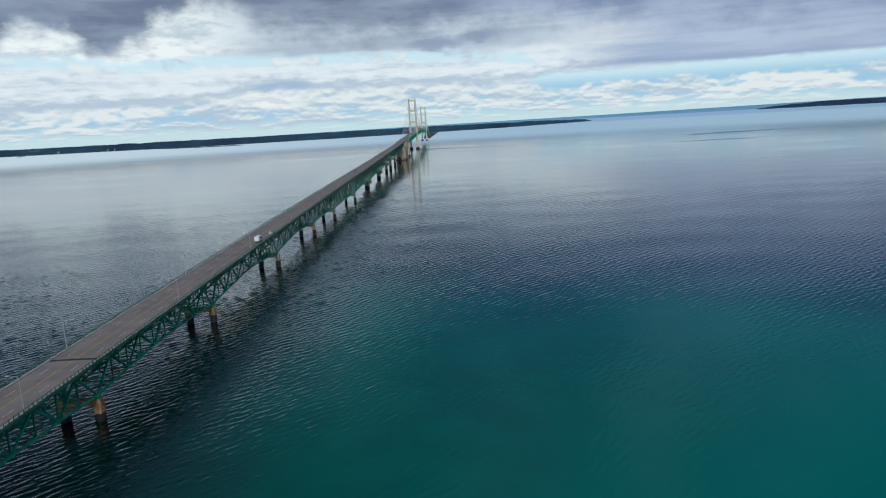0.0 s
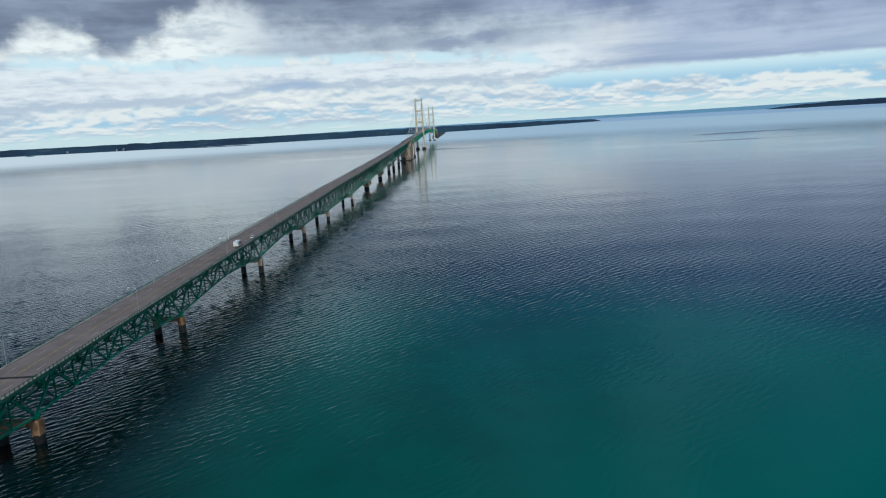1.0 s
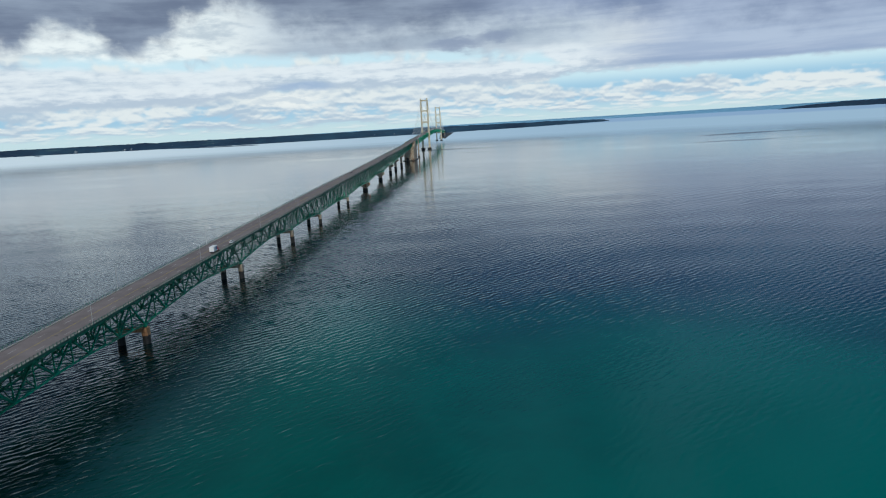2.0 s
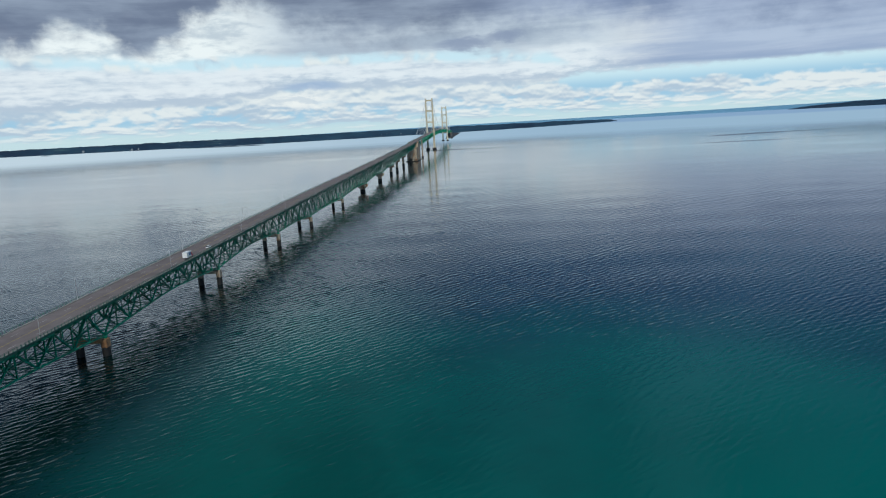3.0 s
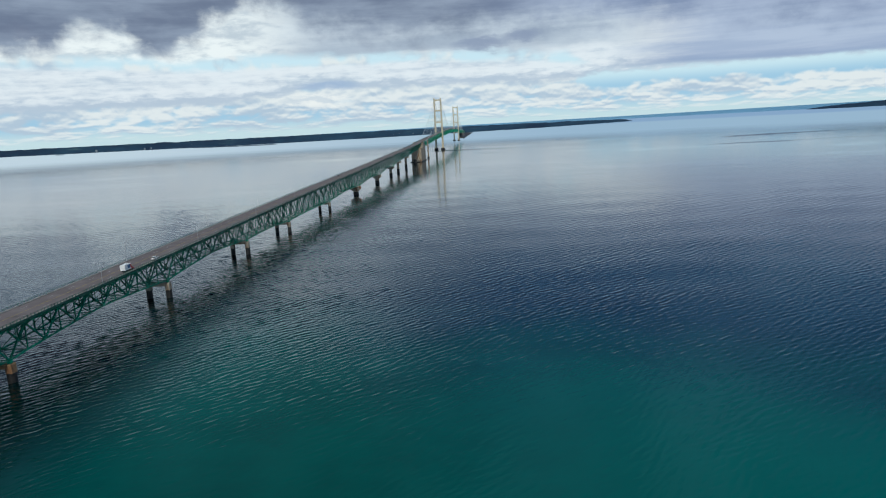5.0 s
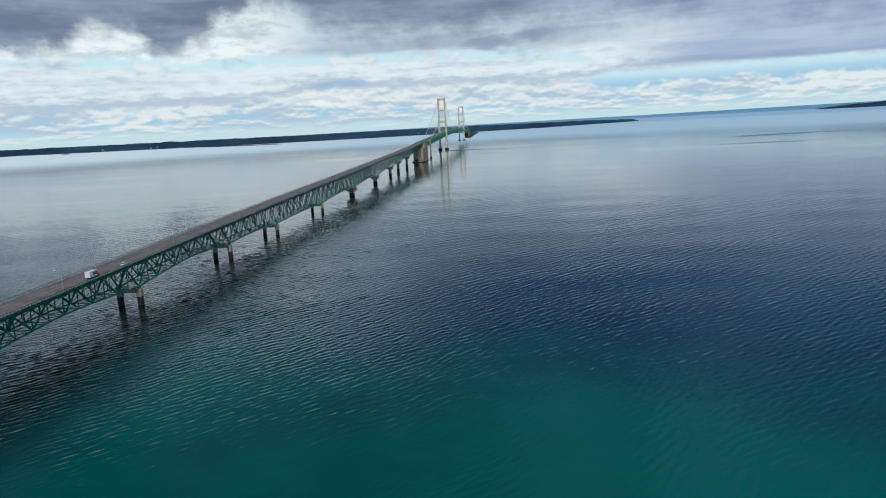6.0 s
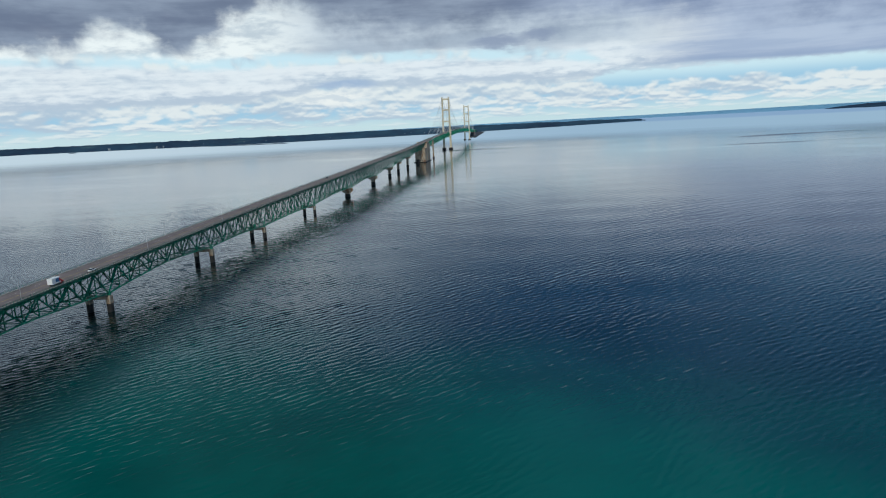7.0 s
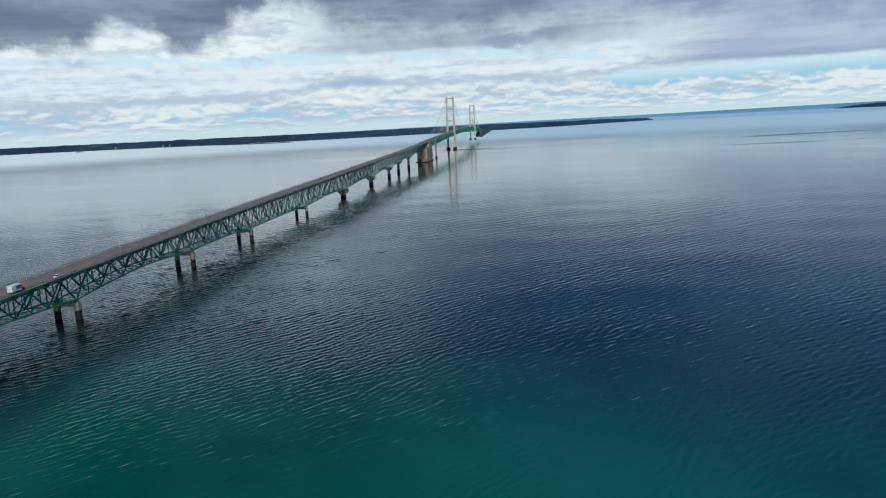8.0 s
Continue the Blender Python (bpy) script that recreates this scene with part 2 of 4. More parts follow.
WATER = water_surface()
STEEL = surface("green_painted_steel", (0.003, 0.165, 0.085), (0.010, 0.32, 0.175), 0.45, 0.0, 0.35, 3.0, stain=(0.07, 0.06, 0.035), stain_at=0.68, stain_scale=0.5, spread=0.25)
FASCIA = surface("weathered_grey_green_steel", (0.012, 0.075, 0.052), (0.035, 0.125, 0.088), 0.6, 0.0, 0.3, 2.5, stain=(0.06, 0.055, 0.045), stain_at=0.58, stain_scale=0.4, streak=0.3, spread=0.2)
IVORY = surface("ivory_painted_steel", (0.52, 0.45, 0.31), (0.68, 0.60, 0.44), 0.5, 0.0, 0.1, 0.8, stain=(0.36, 0.29, 0.18), stain_at=0.66, stain_scale=0.06, streak=0.2)
CONCRETE = surface("weathered_concrete", (0.29, 0.245, 0.185), (0.45, 0.39, 0.305), 0.85, 0.0, 0.25, 2.5, 0.03, stain=(0.21, 0.105, 0.048), stain_at=0.50, stain_scale=0.35, streak=0.35, spread=0.2)
RUSTY = surface("rust_stained_concrete", (0.30, 0.165, 0.078), (0.42, 0.26, 0.14), 0.85, 0.0, 0.25, 2.5, 0.03, stain=(0.15, 0.062, 0.025), stain_at=0.50, stain_scale=0.35, streak=0.35, spread=0.2)
CASING = surface("dark_wet_casing", (0.008, 0.008, 0.008), (0.024, 0.021, 0.019), 0.6, 0.0, 0.5, 3.0, 0.02, stain=(0.09, 0.05, 0.03), stain_at=0.64, stain_scale=0.6, streak=0.3)
ASPHALT = surface("worn_road_surface", (0.152, 0.120, 0.117), (0.222, 0.182, 0.178), 0.9, 0.0, 0.12, 2.0, 0.01, stain=(0.085, 0.07, 0.068), stain_at=0.60, stain_scale=0.25)
CURB = surface("pale_curb_concrete", (0.24, 0.23, 0.20), (0.38, 0.36, 0.32), 0.85, 0.0, 0.4, 3.0)
WHITE_LINE = surface("white_road_paint", (0.36, 0.35, 0.34), (0.56, 0.55, 0.53), 0.7, 0.0, 0.8, 4.0)
YELLOW_LINE = surface("yellow_road_paint", (0.30, 0.21, 0.06), (0.42, 0.31, 0.09), 0.7, 0.0, 0.8, 4.0)
JOINT = surface("dark_joint_steel", (0.012, 0.010, 0.010), (0.03, 0.026, 0.026), 0.6, 0.3, 1.0, 5.0)
GALVANISED = surface("grey_galvanised_steel", (0.36, 0.37, 0.38), (0.50, 0.51, 0.52), 0.4, 0.4, 1.0, 5.0)
CABLE = surface("pale_cable_wrapping", (0.42, 0.45, 0.46), (0.54, 0.57, 0.58), 0.5, 0.0, 0.1, 1.0)
# conifer forest with the blue haze of distance mixed into its base colour
FOREST = surface("haze_blue_conifer_forest", (0.004, 0.020, 0.052), (0.018, 0.058, 0.100), 0.95, 0.0, 0.003, 0.02, stain=(0.050, 0.100, 0.115), stain_at=0.58, stain_scale=0.006, streak=7.0)

APPROACH_MASS = surface("dark_approach_mass", (0.030, 0.032, 0.040), (0.070, 0.066, 0.070), 0.9, 0.0, 0.05, 0.4, 0.3)


def far_water():
    """The lake's last strip below the horizon: a pale glow in place of mirrored sky, with a darker line of wind at its
    far edge.
    """
    m = bpy.data.materials.new("far_lake_glow")
    m.use_nodes = True
    n = Net(m.node_tree)
    n.nodes.clear()
    at = n.put("ShaderNodeNewGeometry").outputs["Position"]
    sep = n.put("ShaderNodeSeparateXYZ")
    n.feed(sep, 0, at)
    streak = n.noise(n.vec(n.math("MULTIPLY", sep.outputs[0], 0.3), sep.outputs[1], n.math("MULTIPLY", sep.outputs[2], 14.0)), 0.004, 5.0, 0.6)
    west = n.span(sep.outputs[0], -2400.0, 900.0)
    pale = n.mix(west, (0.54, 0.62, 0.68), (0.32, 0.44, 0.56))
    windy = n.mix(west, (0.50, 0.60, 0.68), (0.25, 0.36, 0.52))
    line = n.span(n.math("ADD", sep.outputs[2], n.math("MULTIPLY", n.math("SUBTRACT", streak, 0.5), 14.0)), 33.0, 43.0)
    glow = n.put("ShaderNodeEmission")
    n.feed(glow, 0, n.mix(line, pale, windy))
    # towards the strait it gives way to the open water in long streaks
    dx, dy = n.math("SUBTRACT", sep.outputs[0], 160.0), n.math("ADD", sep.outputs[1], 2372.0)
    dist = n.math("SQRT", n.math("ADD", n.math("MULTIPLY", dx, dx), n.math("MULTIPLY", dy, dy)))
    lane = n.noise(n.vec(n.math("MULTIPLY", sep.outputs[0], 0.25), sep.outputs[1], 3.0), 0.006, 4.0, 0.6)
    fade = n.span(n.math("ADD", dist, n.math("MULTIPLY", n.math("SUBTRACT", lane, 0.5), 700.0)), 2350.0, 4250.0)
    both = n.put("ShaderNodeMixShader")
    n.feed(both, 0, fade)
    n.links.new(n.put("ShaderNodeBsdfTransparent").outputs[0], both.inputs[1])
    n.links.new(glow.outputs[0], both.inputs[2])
    n.links.new(both.outputs[0], n.put("ShaderNodeOutputMaterial").inputs[0])
    return m


FAR_WATER_GLOW = far_water()
# far coast: the haze before it is painted into this pale blue colour
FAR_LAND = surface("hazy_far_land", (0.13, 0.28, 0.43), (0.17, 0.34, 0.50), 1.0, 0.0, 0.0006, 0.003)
WALLS = surface("pale_far_walls", (0.14, 0.17, 0.20), (0.28, 0.30, 0.32), 0.9, 0.0, 0.02, 0.1)
CAR_WHITE = surface("white_car_paint", (0.72, 0.72, 0.72), (0.80, 0.80, 0.80), 0.25, 0.0, 1.0, 6.0)
CAR_DARK = surface("dark_car_paint", (0.015, 0.016, 0.02), (0.03, 0.032, 0.038), 0.25, 0.0, 1.0, 6.0)
CAR_RED = surface("red_painted_panel", (0.45, 0.02, 0.02), (0.58, 0.04, 0.03), 0.4, 0.0, 1.0, 6.0)
CAR_BLUE = surface("blue_painted_panel", (0.04, 0.11, 0.25), (0.06, 0.15, 0.32), 0.4, 0.0, 1.0, 6.0)
GLASS = surface("dark_car_glass", (0.01, 0.012, 0.014), (0.02, 0.024, 0.028), 0.08, 0.0, 1.0, 6.0)
RUBBER = surface("black_tyre_rubber", (0.012, 0.012, 0.012), (0.025, 0.025, 0.025), 0.85, 0.0, 3.0, 20.0)
LENS = surface("frosted_lamp_glass", (0.55, 0.55, 0.52), (0.7, 0.7, 0.66), 0.3, 0.0, 3.0, 20.0)
TAIL = surface("red_lamp_glass", (0.30, 0.01, 0.01), (0.4, 0.02, 0.02), 0.2, 0.0, 3.0, 20.0)


# ---- building blocks ----
def empty(name, x=0.0, y=0.0, z=0.0, turn=0.0):
    ob = new(name)
    ob.matrix_basis = pose(x, y, z, 0, 0, turn)
    return ob


def hang(ob, parent, m):
    """Places a part by its pose in the world under its thing."""
    ob.parent = parent
    up = parent.matrix_basis if parent.parent is None else parent.parent.matrix_basis @ parent.matrix_basis
    ob.matrix_basis = up.inverted() @ m
    return ob


def part(name, bm, material, parent=None, label="", m=None):
    mesh = bm
    if isinstance(bm, bmesh.types.BMesh):
        mesh = bpy.data.meshes.new(name)
        bm.to_mesh(mesh)
        bm.free()
    if not mesh.materials:
        mesh.materials.append(material)
    ob = new(name, mesh)
    if parent is not None:
        hang(ob, parent, m if m is not None else Matrix())
    elif m is not None:
        ob.matrix_basis = m
    if label:
        ob["label"] = label
    return ob


def solid(boxes, bevel=0.0, bm=None):
    """Boxes (x0, x1, y0, y1, z0, z1) in one bmesh."""
    bm = bm or bmesh.new()
    for x0, x1, y0, y1, z0, z1 in boxes:
        made = bmesh.ops.create_cube(bm, size=1, matrix=Matrix.LocRotScale(((x0 + x1) / 2, (y0 + y1) / 2, (z0 + z1) / 2), None, (x1 - x0, y1 - y0, z1 - z0)))
        if bevel:
            edges = list({e for v in made["verts"] for e in v.link_edges})
            bmesh.ops.bevel(bm, geom=edges, offset=bevel, segments=1, affect="EDGES")
    return bm


def tapered(x0, x1, y0, y1, z0, z1, kx=1.0, ky=1.0, bevel=0.0):
    """A box whose top is kx, ky times as wide as its foot."""
    bm = solid([(x0, x1, y0, y1, z0, z1)])
    cx, cy = (x0 + x1) / 2, (y0 + y1) / 2
    for v in bm.verts:
        if v.co.z > (z0 + z1) / 2:
            v.co.x, v.co.y = cx + (v.co.x - cx) * kx, cy + (v.co.y - cy) * ky
    if bevel:
        bmesh.ops.bevel(bm, geom=bm.edges[:], offset=bevel, segments=1, affect="EDGES")
    return bm


def drum(r0, r1, z0, z1, sides=20, bevel=0.0, stretch=1.0):
    bm = bmesh.new()
    bmesh.ops.create_cone(bm, cap_ends=True, segments=sides, radius1=r0, radius2=r1, depth=z1 - z0, matrix=Matrix.Translation((0, 0, (z0 + z1) / 2)))
    for v in bm.verts:
        v.co.y *= stretch
    if bevel:
        rim = [e for e in bm.edges if abs(e.verts[0].co.z - e.verts[1].co.z) < 1e-4]
        bmesh.ops.bevel(bm, geom=rim, offset=bevel, segments=1, affect="EDGES")
    return bm


def h_section():
    """An H-shaped member one metre long up z, one metre wide and deep."""
    bm = solid([(-0.5, -0.30, -0.5, 0.5, 0, 1), (0.30, 0.5, -0.5, 0.5, 0, 1), (-0.30, 0.30, -0.14, 0.14, 0, 1)])
    mesh = bpy.data.meshes.new("member")
    bm.to_mesh(mesh)
    bm.free()
    mesh.materials.append(STEEL)
    return mesh


def box_section(name, material):
    bm = solid([(-0.5, 0.5, -0.5, 0.5, 0, 1)])
    mesh = bpy.data.meshes.new(name)
    bm.to_mesh(mesh)
    bm.free()
    mesh.materials.append(material)
    return mesh


MEMBER, CHORD = h_section(), box_section("chord", STEEL)


def between(p, q, wide, deep):
    """The pose and scale that lay a one-metre member from p to q."""
    p, q = Vector(p), Vector(q)
    way = q - p
    side = Vector((1, 0, 0)) if abs(way.normalized().x) < 0.9 else Vector((0, 1, 0))
    z = way.normalized()
    y = z.cross(side).normalized()
    x = y.cross(z)
    m = Matrix((x, y, z)).transposed().to_4x4()
    return Matrix.Translation(p) @ m @ Matrix.Diagonal((wide, deep, way.length, 1))


def beam(name, mesh, parent, p, q, wide, deep):
    return part(name, mesh, STEEL, parent, "", between(p, q, wide, deep))


def joined_beams(members):
    """Many members in one mesh, as plain boxes."""
    verts, faces = [], []
    corner = [(-0.5, -0.5, 0), (0.5, -0.5, 0), (0.5, 0.5, 0), (-0.5, 0.5, 0), (-0.5, -0.5, 1), (0.5, -0.5, 1), (0.5, 0.5, 1), (-0.5, 0.5, 1)]
    sides = [(0, 3, 2, 1), (4, 5, 6, 7), (0, 1, 5, 4), (1, 2, 6, 5), (2, 3, 7, 6), (3, 0, 4, 7)]
    for p, q, w, d in members:
        m, k = between(p, q, w, d), len(verts)
        verts += [m @ Vector(c) for c in corner]
        faces += [tuple(k + i for i in f) for f in sides]
    mesh = bpy.data.meshes.new("joined")
    mesh.from_pydata(verts, [], faces)
    return mesh


# ---- the plan: y runs along the bridge, 0 at the south tower ----
PROFILE = [(-2700, 11.6), (-2300, 18.2), (-2237, 19.2), (-2010, 23.0), (-1790, 26.2), (-1645, 28.0), (-1476, 30.0), (-1307, 32.3), (-1160, 34.3), (-1000, 36.4), (-895, 38.0), (-779, 40.2), (-597, 45.2), (-322, 50.5), (0, 57.0), (300, 61.3), (579, 63.0), (858, 61.3), (1158, 57.0), (1480, 50.5), (1755, 45.2), (1950, 41.0), (2050, 39.6), (2160, 41.5), (2300, 42.0)]


def deck_z(y):
    """The height of the road: a smooth line through the plan's levels."""
    ys, zs = [p[0] for p in PROFILE], [p[1] for p in PROFILE]
    return float(np.mean([np.interp(y + d, ys, zs) for d in (-60, -40, -20, 0, 20, 40, 60)]))


PIERS = [(-2340.0, 6.0), (-2236.6, 7.2), (-2133.9, 7.6), (-2013.1, 8.7), (-1893.4, 10.0), (-1792.9, 9.0), (-1646.0, 8.8), (-1476.2, 10.4), (-1307.6, 12.8), (-1160.5, 15.7), (-1065.0, 19.5), (-943.4, 22.3), (-775.0, 27.0)]
RISE = [2.0, 2.0, 3.0, 3.0, 1.2, 0.8, 1.8, 2.2, 2.4, 1.6, 1.6, 1.2]
MID = (160.0, -2372.0)          # middle of the flight, for rings of distance
TOWER_S, TOWER_N = 0.0, 1158.0


# ---- water: one sheet to the horizon ----
def rim_z(r):
    """The lake stays level over the whole strait and lifts far off, to meet the horizon."""
    return 0.0 if r < 4300 else 63.0 * (r - 4300) / 450.0


def wave_field(x, y, cell):
    """Wind ripples as many small waves; each fades out where the sheet is too coarse to carry it."""
    rng = np.random.default_rng(7)
    h = np.zeros_like(x)
    along = math.radians(-42)                    # the crests lie across this bearing
    for k in range(130):
        length = 1.0 * (6.0 / 1.0) ** rng.random()
        turn = along + rng.normal(0.0, 0.30)
        phase = rng.random() * 6.283
        slope = 0.054 * (length / 2.4) ** (0.1 if length < 2.4 else -0.75)
        keep = np.clip((length / cell - 2.1) / 1.7, 0.0, 1.0) * (1.0 if length < 4.0 else 0.35 + 0.65 * np.clip((y + 2150.0) / 350.0, 0.0, 1.0))
        k0 = 2 * math.pi / length
        h += keep * slope / k0 * np.exp(1.3 * np.sin(k0 * (x * math.cos(turn) + y * math.sin(turn)) + phase) - 1.3)
    h *= 1.0 - 0.60 * np.clip((y + 2080.0) / 800.0, 0.0, 1.0)
    # the longer waves of the open strait
    for k in range(60):
        length = 4.0 * (15.0 / 4.0) ** rng.random()
        turn = along + rng.normal(-0.2, 0.28)
        phase = rng.random() * 6.283
        keep = np.clip((length / cell - 2.1) / 1.7, 0.0, 1.0) * np.clip((y + 2060.0) / 350.0, 0.0, 1.0) * (1.0 - 0.6 * np.clip((y + 1300.0) / 500.0, 0.0, 1.0))
        k0 = 2 * math.pi / length
        h += keep * 0.0105 / k0 * np.exp(1.1 * np.sin(k0 * (x * math.cos(turn) + y * math.sin(turn)) + phase) - 1.1)
    # gusts and calmer lanes
    gust = np.zeros_like(x)
    for k in range(14):
        length, turn = 70.0 + 260.0 * rng.random(), rng.random() * 6.283
        gust += np.sin(2 * math.pi / length * (x * math.cos(turn) + y * math.sin(turn)) + rng.random() * 6.283)
    lee = 0.7 + 0.3 * np.clip((y + 2300.0) / 170.0, 0.0, 1.0)
    shelf = np.clip((-1990.0 - y - 0.5 * x) / 130.0, 0.0, 1.0) * np.clip((x - 10.0) / 60.0, 0.0, 1.0)
    lee = lee * (1.0 - 0.62 * shelf) * (1.0 - 0.30 * np.clip((x - 60.0) / 120.0, 0.0, 1.0))
    lee = lee * (1.0 + 0.55 * np.exp(-((x - 22.0) / 30.0) ** 2)) * (1.0 - 0.10 * np.clip((-15.0 - x) / 60.0, 0.0, 1.0))
    return h * np.clip(0.95 + 0.05 * gust, 0.5, 1.3) * lee * (1.0 - 0.35 * np.clip((-160.0 - x) / 300.0, 0.0, 1.0))


def build_water():
    # rows grow coarser with distance, columns fan out
    ys, y = [], -2312.0
    while y < 1890.0:
        ys.append(y)
        y += max(0.42, (0.0024 + 0.0012 * min(1.0, max(0.0, (y + 1900.0) / 600.0))) * (y + 2395.0)) if y < -800 else (0.006 * (y + 2330.0) if y < -220 else 40.0)
    # far off, tilted swell steps are added so the sheet mirrors brighter sky over the land: each one rises slowly and
    # drops behind its crest
    near = [v for v in ys if v < -150]
    first = near[-1] + 20.0
    swell, lift = [], []
    for k in range(int((1890.0 - first) / 40.0)):
        rise = 36.0 * 0.004 * min(1.0, (k + 1) / 9.0)
        swell += [first + 40.0 * k, first + 40.0 * k + 36.0]
        lift += [-rise / 2, rise / 2]
    ys, lift = np.array(near + swell), np.array([0.0] * len(near) + lift)
    left = np.minimum(90.0 - 0.66 * (ys + 2431.0), 190.0 - 0.81 * (ys + 2313.0))
    right = np.maximum(130.0 + 0.64 * (ys + 2431.0), 230.0 + 0.52 * (ys + 2313.0))
    cols = 960
    s = np.linspace(0.0, 1.0, cols)
    x = left[:, None] + (right - left)[:, None] * s[None, :]
    yy = np.repeat(ys[:, None], cols, 1)
    cell = np.maximum(np.repeat(((right - left) / (cols - 1))[:, None], cols, 1), 0.8 * np.repeat(np.gradient(ys)[:, None], cols, 1))
    z = wave_field(x, yy, cell) * (yy < -150) + lift[:, None]
    rows = len(ys)
    verts = np.stack([x, yy, z], -1).reshape(-1, 3)
    i = (np.arange(rows - 1)[:, None] * cols + np.arange(cols - 1)[None, :]).ravel()
    faces = np.stack([i, i + 1, i + 1 + cols, i + cols], 1)
    # the plain rest of the lake all round, a hand below the ripples
    count, rings = 180, [0.5, 900.0, 2200.0, 4300.0]
    first = len(verts)
    angle = 2 * math.pi * np.arange(count) / count
    outer = np.concatenate([np.stack([MID[0] + r * np.sin(angle), MID[1] + r * np.cos(angle), np.full(count, -0.6 if r < 4000 else -0.02)], 1) for r in rings])
    more = []
    for n in range(len(rings) - 1):
        for k in range(count):
            j = (k + 1) % count
            more.append((first + n * count + k, first + n * count + j, first + (n + 1) * count + j, first + (n + 1) * count + k))
    verts, faces = np.concatenate([verts, outer]), np.concatenate([faces, np.array(more)])
    mesh = bpy.data.meshes.new("water")
    mesh.vertices.add(len(verts))
    mesh.vertices.foreach_set("co", verts.astype(np.float32).ravel())
    mesh.loops.add(faces.size)
    mesh.loops.foreach_set("vertex_index", faces.astype(np.int32).ravel())
    mesh.polygons.add(len(faces))
    mesh.polygons.foreach_set("loop_start", (4 * np.arange(len(faces))).astype(np.int32))
    mesh.polygons.foreach_set("use_smooth", verts[faces[:, 0], 1] < near[-1] - 1.0)
    mesh.update(calc_edges=True)
    mesh.validate()
    mesh.materials.append(WATER)
    return tagged(new("water", mesh), "rippled lake water, green over the shallows and deep blue beyond", "water", kind="structure")


build_water()


# thin glowing sheet laid over the far water, standing in for its sky reflection
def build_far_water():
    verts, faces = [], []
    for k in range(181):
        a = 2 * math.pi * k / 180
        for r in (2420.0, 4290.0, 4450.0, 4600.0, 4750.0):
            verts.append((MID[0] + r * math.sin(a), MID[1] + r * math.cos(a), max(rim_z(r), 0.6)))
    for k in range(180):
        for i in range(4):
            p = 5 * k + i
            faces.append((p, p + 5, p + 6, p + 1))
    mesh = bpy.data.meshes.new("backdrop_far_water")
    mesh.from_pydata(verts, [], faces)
    mesh.materials.append(FAR_WATER_GLOW)
    return tagged(new("backdrop_far_water", mesh), "pale glowing strip of far lake below the horizon, in place of mirrored sky", "water", kind="structure")


build_far_water()


# ---- far shores ----
def curve(table, a):
    return float(np.interp(a, [t[0] for t in table], [t[1] for t in table]))


def shore_r(el):
    """How far out the sheet of water shows at that many degrees above the level of the eye."""
    lo, hi = 4300.0, 4749.0
    for _ in range(40):
        r = (lo + hi) / 2
        if math.degrees(math.atan2(rim_z(r) - 80, r)) < el:
            lo = r
        else:
            hi = r
    return lo


def build_land(name, label, shore, top, rough, material, seed, steps, back=90.0):
    """A strip of land by its bearing: its shore line and the line of its tree tops, in degrees from the level of the eye."""
    a0, a1 = shore[0][0], shore[-1][0]
    verts, faces, rows = [], [], 7
    for k in range(steps + 1):
        a = a0 + (a1 - a0) * k / steps
        wob = noise.fractal(Vector((a * 0.8, seed, 0)), 1.0, 2.0, 3)
        r0 = shore_r(curve(shore, a) + 0.014 * wob)
        z0 = rim_z(r0)
        r1 = min(r0 + back, 4760)
        tops = curve(top, a)
        z1 = 80 + r1 * math.tan(radians(tops))
        z1 = max(z1 + rough * 1.6 * noise.fractal(Vector((a * 0.9, seed + 5, 0)), 1.0, 2.0, 4), z0 + 0.5)
        for i in range(rows):
            f = i / (rows - 1)
            r = r0 + (r1 - r0) * f
            lift = [0.0, 0.30, 0.48, 0.63, 0.77, 0.90, 1.0][i]
            z = z0 - 1.0 + (z1 - z0 + 1.0) * lift
            if i:
                z += rough * (0.5 * noise.noise(Vector((a * 4, i * 3.1, seed))) + 0.35 * noise.noise(Vector((a * 17, i * 5.3, seed))))
            b = radians(a)
            verts.append((MID[0] + r * math.sin(b), MID[1] + r * math.cos(b), z))
    for k in range(steps):
        for i in range(rows - 1):
            p = k * rows + i
            faces.append((p, p + rows, p + rows + 1, p + 1))
    mesh = bpy.data.meshes.new(name)
    mesh.from_pydata(verts, [], faces)
    mesh.polygons.foreach_set("use_smooth", [True] * len(faces))
    mesh.materials.append(material)
    return tagged(new(name, mesh), label, "land", kind="structure")


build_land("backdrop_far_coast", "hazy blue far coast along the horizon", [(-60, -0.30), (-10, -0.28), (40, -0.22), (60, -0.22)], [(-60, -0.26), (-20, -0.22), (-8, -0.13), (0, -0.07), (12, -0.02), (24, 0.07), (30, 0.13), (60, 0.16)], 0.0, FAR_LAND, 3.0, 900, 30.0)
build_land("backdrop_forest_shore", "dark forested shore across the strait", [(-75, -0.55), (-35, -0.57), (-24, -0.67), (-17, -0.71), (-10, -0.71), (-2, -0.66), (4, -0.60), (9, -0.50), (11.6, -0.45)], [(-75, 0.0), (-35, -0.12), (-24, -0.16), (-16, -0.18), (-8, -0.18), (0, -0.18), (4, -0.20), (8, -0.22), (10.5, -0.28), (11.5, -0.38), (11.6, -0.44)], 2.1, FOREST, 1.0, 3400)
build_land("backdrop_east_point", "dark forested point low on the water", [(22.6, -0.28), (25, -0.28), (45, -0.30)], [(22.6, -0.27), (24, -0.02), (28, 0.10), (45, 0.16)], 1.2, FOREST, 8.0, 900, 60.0)
